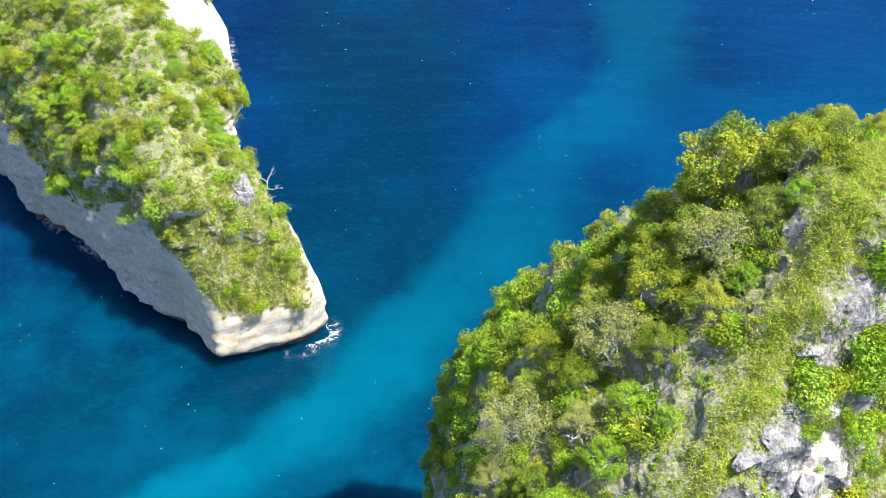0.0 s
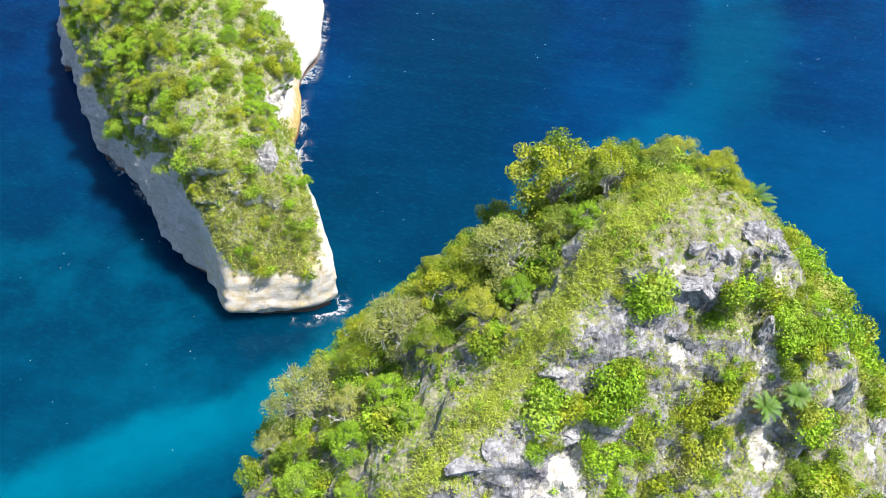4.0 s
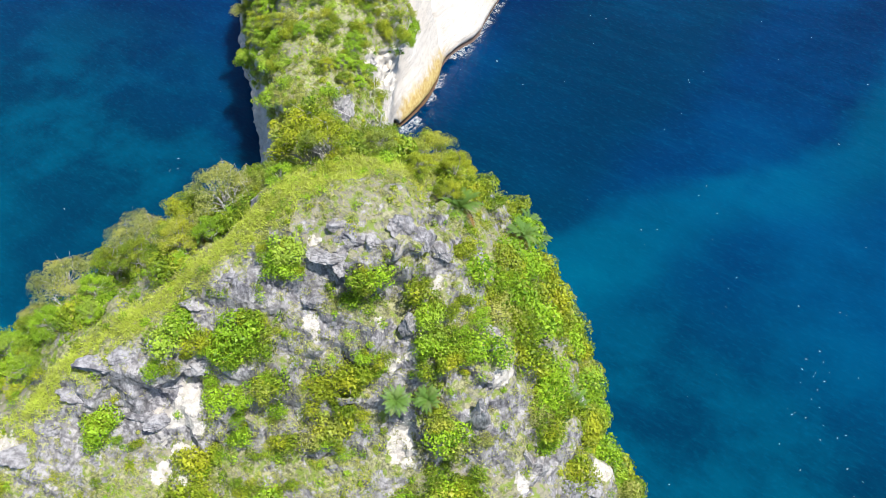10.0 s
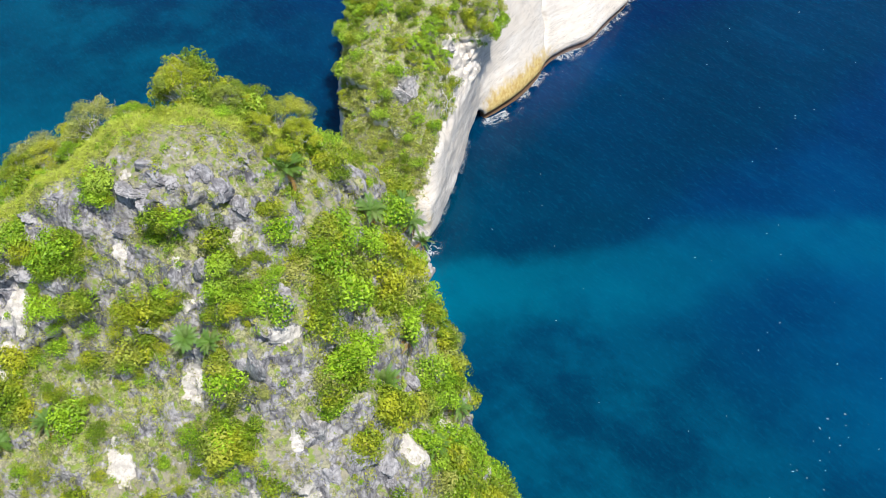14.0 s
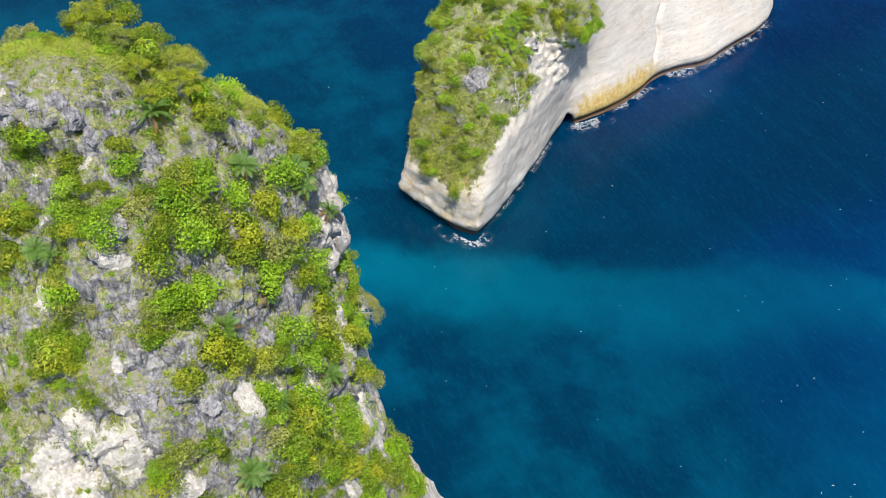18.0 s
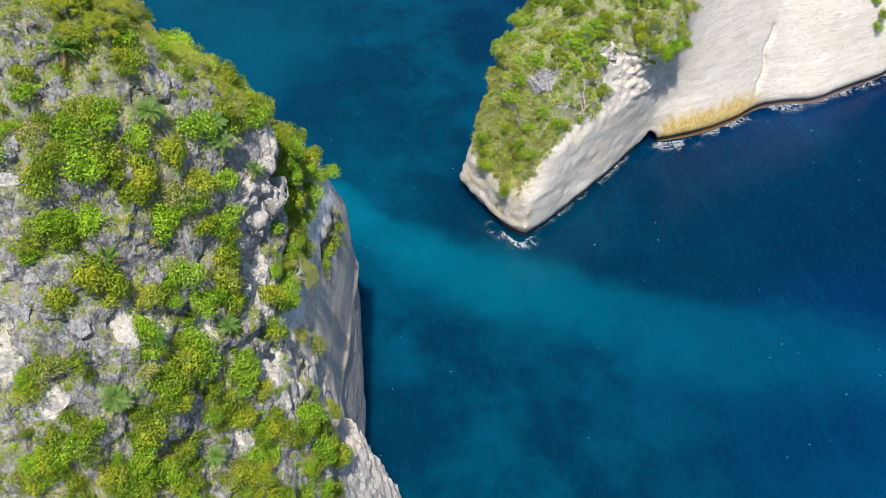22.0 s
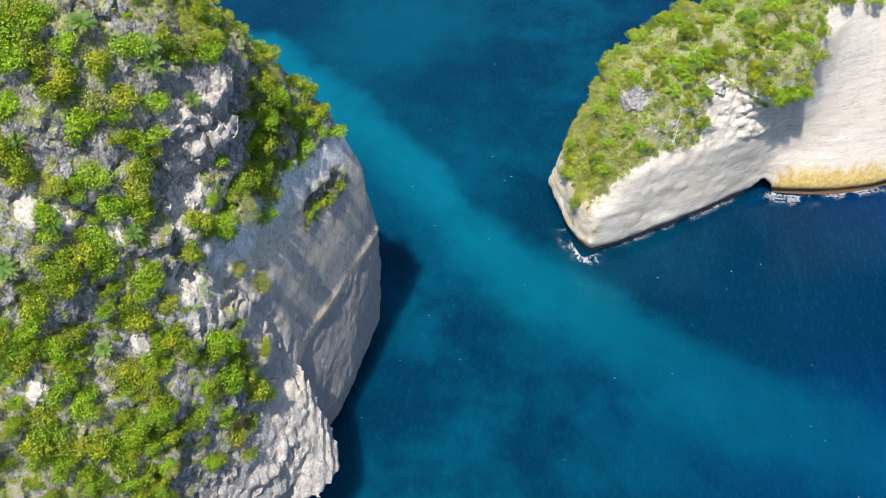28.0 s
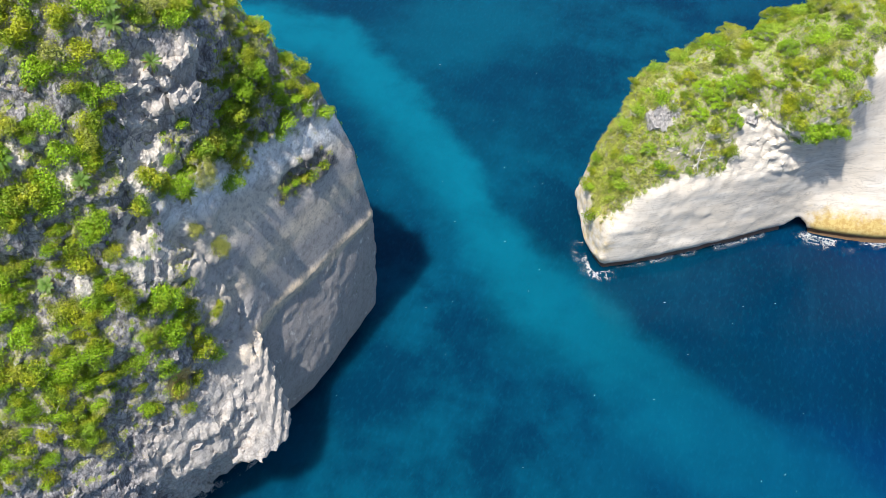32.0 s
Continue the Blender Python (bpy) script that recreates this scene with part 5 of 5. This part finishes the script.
made.append(("grass", tufts(p, nrm, RNG, 15, 0.40, 0.035), GRASS, "tufts of pale green and straw-coloured grass"))
rim = np.exp(-((side + 0.4) / 1.5) ** 2) * step01(hc[:, 2], 88, 92) * step01(hnz, 0.2, 0.5) * (1 - 0.8 * stony) * (1 - f_marl)
p, nrm = scatter(head_v, head_f, head_a, rim * in_view, 4000, RNG)
made.append(("grass", tufts(p, nrm, RNG, 30, 0.45, 0.03), LIME, "bright lime-green grass along the crest"))
p, nrm = scatter(head_v, head_f, head_a, lush, 1700, RNG)
made.append(("undergrowth", bushlets(p, nrm, RNG, 90, 0.75, 0.145), LEAF, "low green undergrowth on the headland"))
p, nrm = scatter(head_v, head_f, head_a, lush * 0.8 + grassy * 0.35, 1400, RNG)
made.append(("undergrowth", bushlets(p, nrm, RNG, 90, 0.6, 0.14), BRIGHT, "low lime-green plants on the headland"))
p, nrm = scatter(head_v, head_f, head_a, grassy * 0.9 + lush * 0.3, 1900, RNG)
made.append(("undergrowth", bushlets(p, nrm, RNG, 60, 0.5, 0.11), OLIVE, "grey-green scrub between the rocks"))
p, nrm = scatter(head_v, head_f, head_a, open_ground * in_view * (south * (1 - 0.45 * rocky) + 0.3 * east), 4600, RNG)
made.append(("herbs", bushlets(p, nrm, RNG, 42, 0.36, 0.085), GRASS, "low straw-green herbs and sedges over the stony slope"))

scabby = near_any(hc * np.array((0.8, 1, 1)), SCAB)
p, nrm = scatter(head_v, head_f, head_a, scabby, 16, RNG)
made.append(("scrub", bushlets(p, nrm, RNG, 90, 0.6, 0.14), OLIVE, "dull scrub clinging to the dark crag in the wall"))
for kind, n, material in (("leafy", 580, LEAF), ("bright", 330, BRIGHT), ("olive", 60, OLIVE)):
    p, nrm = scatter(head_v, head_f, head_a, roomy * (east * (0.16 + clumpy + 1.1 * lower) + 0.55 * west + south * (0.30 * step01(blot + 0.3 * blot2, 0.02, 0.2) + 0.75 * bushy) * (1 - crest)), n, RNG)
    made.append(("thicket", thicket(kind, p, nrm, RNG, 0.7, 2.0, 0.7), material, "thicket of " + {"leafy": "dark green", "bright": "lime-green", "olive": "olive-grey"}[kind] + " bushes grown together on the slope"))
for kind, n, material in (("leafy", 70, LEAF), ("bright", 60, BRIGHT)):
    p, nrm = scatter(head_v, head_f, head_a, roomy * south * (0.15 * step01(blot2, 0.0, 0.3) + bushy) * (1 - crest), n, RNG)
    made.append(("thicket", thicket(kind, p, nrm, RNG, 0.5, 1.15, 0.7), material, "low sprawling green bushes on the stony slope"))
i_veg = isle_veg[isle_f].mean(1)
i_view = step01(275 - ic[:, 1], 0, 10) * step01(ic[:, 2], 8, 12)
iblot = patchy(ic, 0.10, 4)
front = 1 - step01(ic[:, 1] - ic[:, 0] * 0.2, 156, 164)
i_lush = i_veg * i_view * (front * (0.05 + 0.9 * step01(iblot, 0.05, 0.3)) + (1 - front) * (0.70 + 0.7 * step01(iblot, -0.25, 0.15)))
i_grass = i_veg * i_view * (front * 1.8 + (1 - front) * (0.05 + 0.45 * step01(-iblot, 0.05, 0.3)))
for n, material, label in ((3400, GRASS, "tufts of pale grass on the islet"), (2600, LIME, "fresh yellow-green grass on the islet")):
    p, nrm = scatter(isle_v, isle_f, isle_a, i_grass, n, RNG)
    made.append(("grass", tufts(p, nrm, RNG, 16, 0.9, 0.06), material, label))
p, nrm = scatter(isle_v, isle_f, isle_a, i_lush, 1250, RNG)
made.append(("undergrowth", bushlets(p, nrm, RNG, 105, 1.0, 0.23), LEAF, "dense green scrub over the islet"))
p, nrm = scatter(isle_v, isle_f, isle_a, i_lush + 0.1 * i_grass, 1050, RNG)
made.append(("undergrowth", bushlets(p, nrm, RNG, 100, 0.9, 0.22), BRIGHT, "bright green scrub over the islet"))
p, nrm = scatter(isle_v, isle_f, isle_a, i_grass + 0.06 * i_lush, 520, RNG)
made.append(("undergrowth", bushlets(p, nrm, RNG, 100, 0.75, 0.19), OLIVE, "olive scrub and dry herbs on the islet"))
for kind, n, material in (("leafy", 190, LEAF), ("bright", 170, BRIGHT), ("olive", 40, OLIVE)):
    p, nrm = scatter(isle_v, isle_f, isle_a, i_lush ** 1.3 + (0.20 if kind == "olive" else 0.03) * i_grass, n, RNG)
    made.append(("thicket", thicket(kind, p + nrm * 0.3, nrm, RNG, 1.0, 2.4, 0.62), material, "thicket of " + {"leafy": "dark green", "bright": "lime-green", "olive": "olive-grey"}[kind] + " bushes over the islet"))
for name, (v, f), material, label in made:
    tagged(new(name, mesh_from(name, v, f, material)), label, name, kind="stuff")

# ---- shrubs and small trees on the islet ----
p, nrm = scatter(isle_v, isle_f, isle_a, i_lush ** 1.3 + 0.06 * i_grass, 45, RNG)
for i, (at, n) in enumerate(zip(p, nrm)):
    kind = ("leafy", "bright", "leafy", "bright", "olive")[i % 5]
    plant(SHRUBS[kind][i % 3], Vector(at) + Vector(n) * 0.6, Vector(n), RNG.uniform(1.2, 3.0), 0.4, SHRUB_LABEL[kind])["group"] = "shrubs on the islet"
for i, (x, y, z, r) in enumerate([(-46.0, 183.0, 35.0, 2.4), (-45.6, 180.5, 36.0, 2.2), (-47.2, 186.2, 34.0, 2.5), (-45.2, 185.0, 31.5, 1.8), (-48.8, 188.6, 33.5, 2.1), (-47.0, 178.0, 38.0, 2.2), (-68.6, 257.5, 15.5, 1.6), (-69.4, 259.0, 18.5, 1.7), (-70.4, 256.5, 22.5, 1.5), (-69.4, 265.0, 12.0, 1.8), (-70.6, 267.0, 15.0, 1.9), (-71.6, 266.0, 18.5, 1.9), (-72.6, 268.5, 21.0, 1.8), (-40.5, 147.5, 22.0, 1.4), (-44.5, 142.5, 18.0, 1.3), (-35.0, 147.8, 21.5, 1.3)]):
    at, n = on_ground(x, y, z, ISLE_TREE_TOP)
    kind = ("bright", "leafy")[i % 2]
    plant(SHRUBS[kind][i % 3], at + n * 0.3 * r, n, r, 0.5, "green bush hanging over the brow of the islet cliff")["group"] = "shrubs on the islet"
ISLE_TREES = [(-99.8, 193.5, 1.6), (-93.0, 188.0, 1.4), (-82.8, 184.4, 1.6), (-75.5, 183.0, 1.5), (-68.0, 180.7, 1.5), (-86.4, 178.0, 1.5), (-78.0, 175.5, 1.4), (-70.2, 172.3, 1.6), (-59.3, 170.5, 1.3), (-79.0, 168.6, 1.3), (-72.0, 165.0, 1.3), (-63.2, 159.3, 1.3), (-57.0, 160.5, 1.1), (-90.0, 196.0, 1.5), (-80.0, 192.0, 1.5), (-104.0, 204.0, 1.5), (-52.0, 163.0, 1.1), (-48.0, 167.5, 1.1), (-44.0, 163.0, 1.0), (-51.5, 178.5, 1.2), (-55.5, 175.5, 1.2), (-49.5, 183.0, 1.1), (-62.0, 186.0, 1.4), (-70.0, 197.0, 1.4), (-35.5, 151.5, 0.9), (-53.5, 145.7, 0.9), (-78.0, 206.0, 1.4), (-92.0, 210.0, 1.5), (-63.5, 197.0, 1.3), (-67.0, 204.0, 1.4), (-71.5, 212.0, 1.4), (-43.0, 157.0, 1.0), (-42.0, 160.5, 0.9), (-45.5, 160.0, 1.15), (-47.5, 156.5, 0.9), (-46.5, 164.5, 1.1), (-45.0, 168.0, 1.0), (-66.0, 163.0, 1.2), (-76.0, 171.0, 1.3), (-84.0, 175.5, 1.3)]
for i, (x, y, size) in enumerate(ISLE_TREES):
    at, n = on_ground(x, y, None, ISLE_TREE_TOP)
    kind = ("bright", "leafy", "bright")[i % 3]
    plant(TREES[kind][i % 2], at - n * 0.5 * size, n, size * 0.72, 0.35, "leafy green tree on top of the islet", 0.9)
for i, (x, y, z, size) in enumerate([(-45.4, 184.5, 31, 1.5), (-45.6, 182.0, 30.5, 1.4), (-46.5, 187.0, 31, 1.5), (-46.0, 179.5, 33, 1.3), (-48.5, 189.5, 32, 1.4), (-45.8, 186.0, 34, 1.3), (-43.0, 140.5, 16.5, 1.2), (-41.5, 165.5, 24.0, 1.1), (-38.0, 161.0, 23.5, 1.0), (-45.5, 172.5, 36.0, 1.1)]):
    at, nrm = on_ground(x, y, z, ISLE_TREE_TOP)
    plant(ROSETTES[i % 2], at + nrm * 0.3, nrm, size, 0.5, "spiky strap-leaved plant hanging over the cliff edge")
for i, (x, y, z, size, tree) in enumerate([(-37.3, 163.0, 25.0, 2.0, ISLE_TREE_TOP), (-40.0, 166.0, 26.0, 0.9, ISLE_TREE_TOP), (37.1, 92.0, 50.5, 0.55, HEAD_TREE_TOP), (33.5, 91.0, 63.5, 0.9, HEAD_TREE_TOP), (13.0, 96.5, 62.0, 0.8, HEAD_TREE_TOP), (10.0, 50.5, 94.0, 0.9, HEAD_TREE_TOP)]):
    at, nrm = on_ground(x, y, z, tree)
    plant(DEAD_TREES[i % 2], at, nrm, size, 0.3, "bare bleached dead tree leaning over the edge")

# the first of each kind is only a pattern: away with it
for kind in KINDS:
    for ob in (*kind.children_recursive, kind):
        bpy.data.objects.remove(ob)


# ---- foam at the foot of the rocks, and flecks on the open water ----
def make_lace():
    """White foam with holes."""
    k = Nodes("foam_lace", 0.7, 0.3)
    strand = k.math("ABSOLUTE", k.math("SUBTRACT", k.noise(0.55, 5, 0.65, None, 1.6), 0.5))
    clot = k.ramp(k.noise(0.13, 3, 0.6), 0.38, 0.54)
    froth = k.math("SUBTRACT", k.math("MULTIPLY", k.math("MULTIPLY", k.mask("edge"), clot), 0.075), strand)
    k.put(k.bsdf.inputs["Alpha"], k.math("MULTIPLY", k.ramp(froth, 0.0, 0.06), 0.55))
    return k.done((0.80, 0.85, 0.87, 1.0))


LACE = make_lace()


def foam_ribbon(name, line, inner, outer, label):
    """A thin sheet of foam along a stretch of shore; the line runs with the sea on its right."""
    p = soften_open(np.array(line, float), 3)
    t = unit(np.gradient(p, axis=0))
    out = np.stack((t[:, 1], -t[:, 0]), 1)
    rows = 7
    grid = np.stack([p + out * (-inner + (inner + outer) * k / (rows - 1)) for k in range(rows)], 1)
    n = len(p)
    v = np.concatenate((grid.reshape(-1, 2), np.full((n * rows, 1), 0.06)), 1)
    f = np.array([(i * rows + k, (i + 1) * rows + k, (i + 1) * rows + k + 1, i * rows + k + 1) for i in range(n - 1) for k in range(rows - 1)])
    me = mesh_from(name, v, f, LACE)
    ends = np.minimum(1, np.minimum(np.arange(n), n - 1 - np.arange(n)) / (0.2 * n + 1))
    edge = ends[:, None] * (1 - np.linspace(0, 1, rows)[None, :] ** 1.5)
    set_mask(me, "edge", edge.ravel())
    return tagged(new(name, me), label, "foam", "foam along the shore", "stuff")


def soften_open(p, times):
    for _ in range(times):
        q = np.stack((0.75 * p[:-1] + 0.25 * p[1:], 0.25 * p[:-1] + 0.75 * p[1:]), 1).reshape(-1, 2)
        p = np.concatenate((p[:1], q, p[-1:]))
    return p


SHORES = [
    ("white foam swirling round the tip of the islet", [(-35, 138.6), (-29, 140.8), (-24.5, 143), (-23.5, 145.5), (-26.5, 150)], 1.6, 2.6),
    ("thin foam line under the pale cliff", [(-27, 149), (-36, 163), (-44, 175), (-52, 184.5)], 2.0, 0.9),
    ("white surf at the mouth of the sea cave", [(-53, 185), (-52, 188), (-50, 191), (-50, 197), (-51, 202)], 2.5, 3.0),
    ("foam below the ochre rock band", [(-51, 200), (-53, 210), (-57, 219)], 2.0, 1.0),
    ("white surf in the bay below the wall", [(-55, 216), (-58, 221), (-58.5, 228), (-57, 236)], 2.5, 3.0),
    ("foam along the far wall", [(-57, 235), (-60, 248), (-64, 263), (-69, 272)], 2.0, 1.5),
    ("foam washing at the foot of the grey buttress", [(63, 80), (53, 85.5), (45, 91), (39, 93)][::-1], 2.0, 2.2),
    ("thin foam under the shaded west cliff", [(-113, 200), (-99, 182), (-86, 172), (-79, 166)], 2.0, 1.0),
]
for label, line, inner, outer in SHORES:
    foam_ribbon("shore_foam", line, inner, outer, label)

n = 180
centre = np.stack((RNG.uniform(-110, 110, n), RNG.uniform(80, 300, n)), 1)
for k, (cx, cy, spread) in enumerate([(95, 272, 5.5), (110, 274, 5.0), (67, 171, 3.0), (69, 157, 3.5)]):
    centre[10 * k:10 * k + 10] = np.array((cx, cy)) + RNG.normal(0, 1, (10, 2)) * spread
vs, fs = [], []
for i, (cx, cy) in enumerate(centre):
    a = RNG.uniform(0, 6.28)
    long, wide = RNG.uniform(0.08, 0.26), RNG.uniform(0.03, 0.08)
    ring = [(math.cos(t) * long * RNG.uniform(0.6, 1.2), math.sin(t) * wide * RNG.uniform(0.6, 1.2)) for t in np.arange(6) * 1.047]
    vs.append(np.array([(cx + x * math.cos(a) - y * math.sin(a), cy + x * math.sin(a) + y * math.cos(a), 0.05) for x, y in ring]))
    fs.append(np.arange(6)[None] + 6 * i)
tagged(new("foam_flecks", mesh_from("foam_flecks", np.concatenate(vs), np.concatenate(fs), FOAM)), "small white flecks of foam drifting on the sea", "foam", kind="stuff")
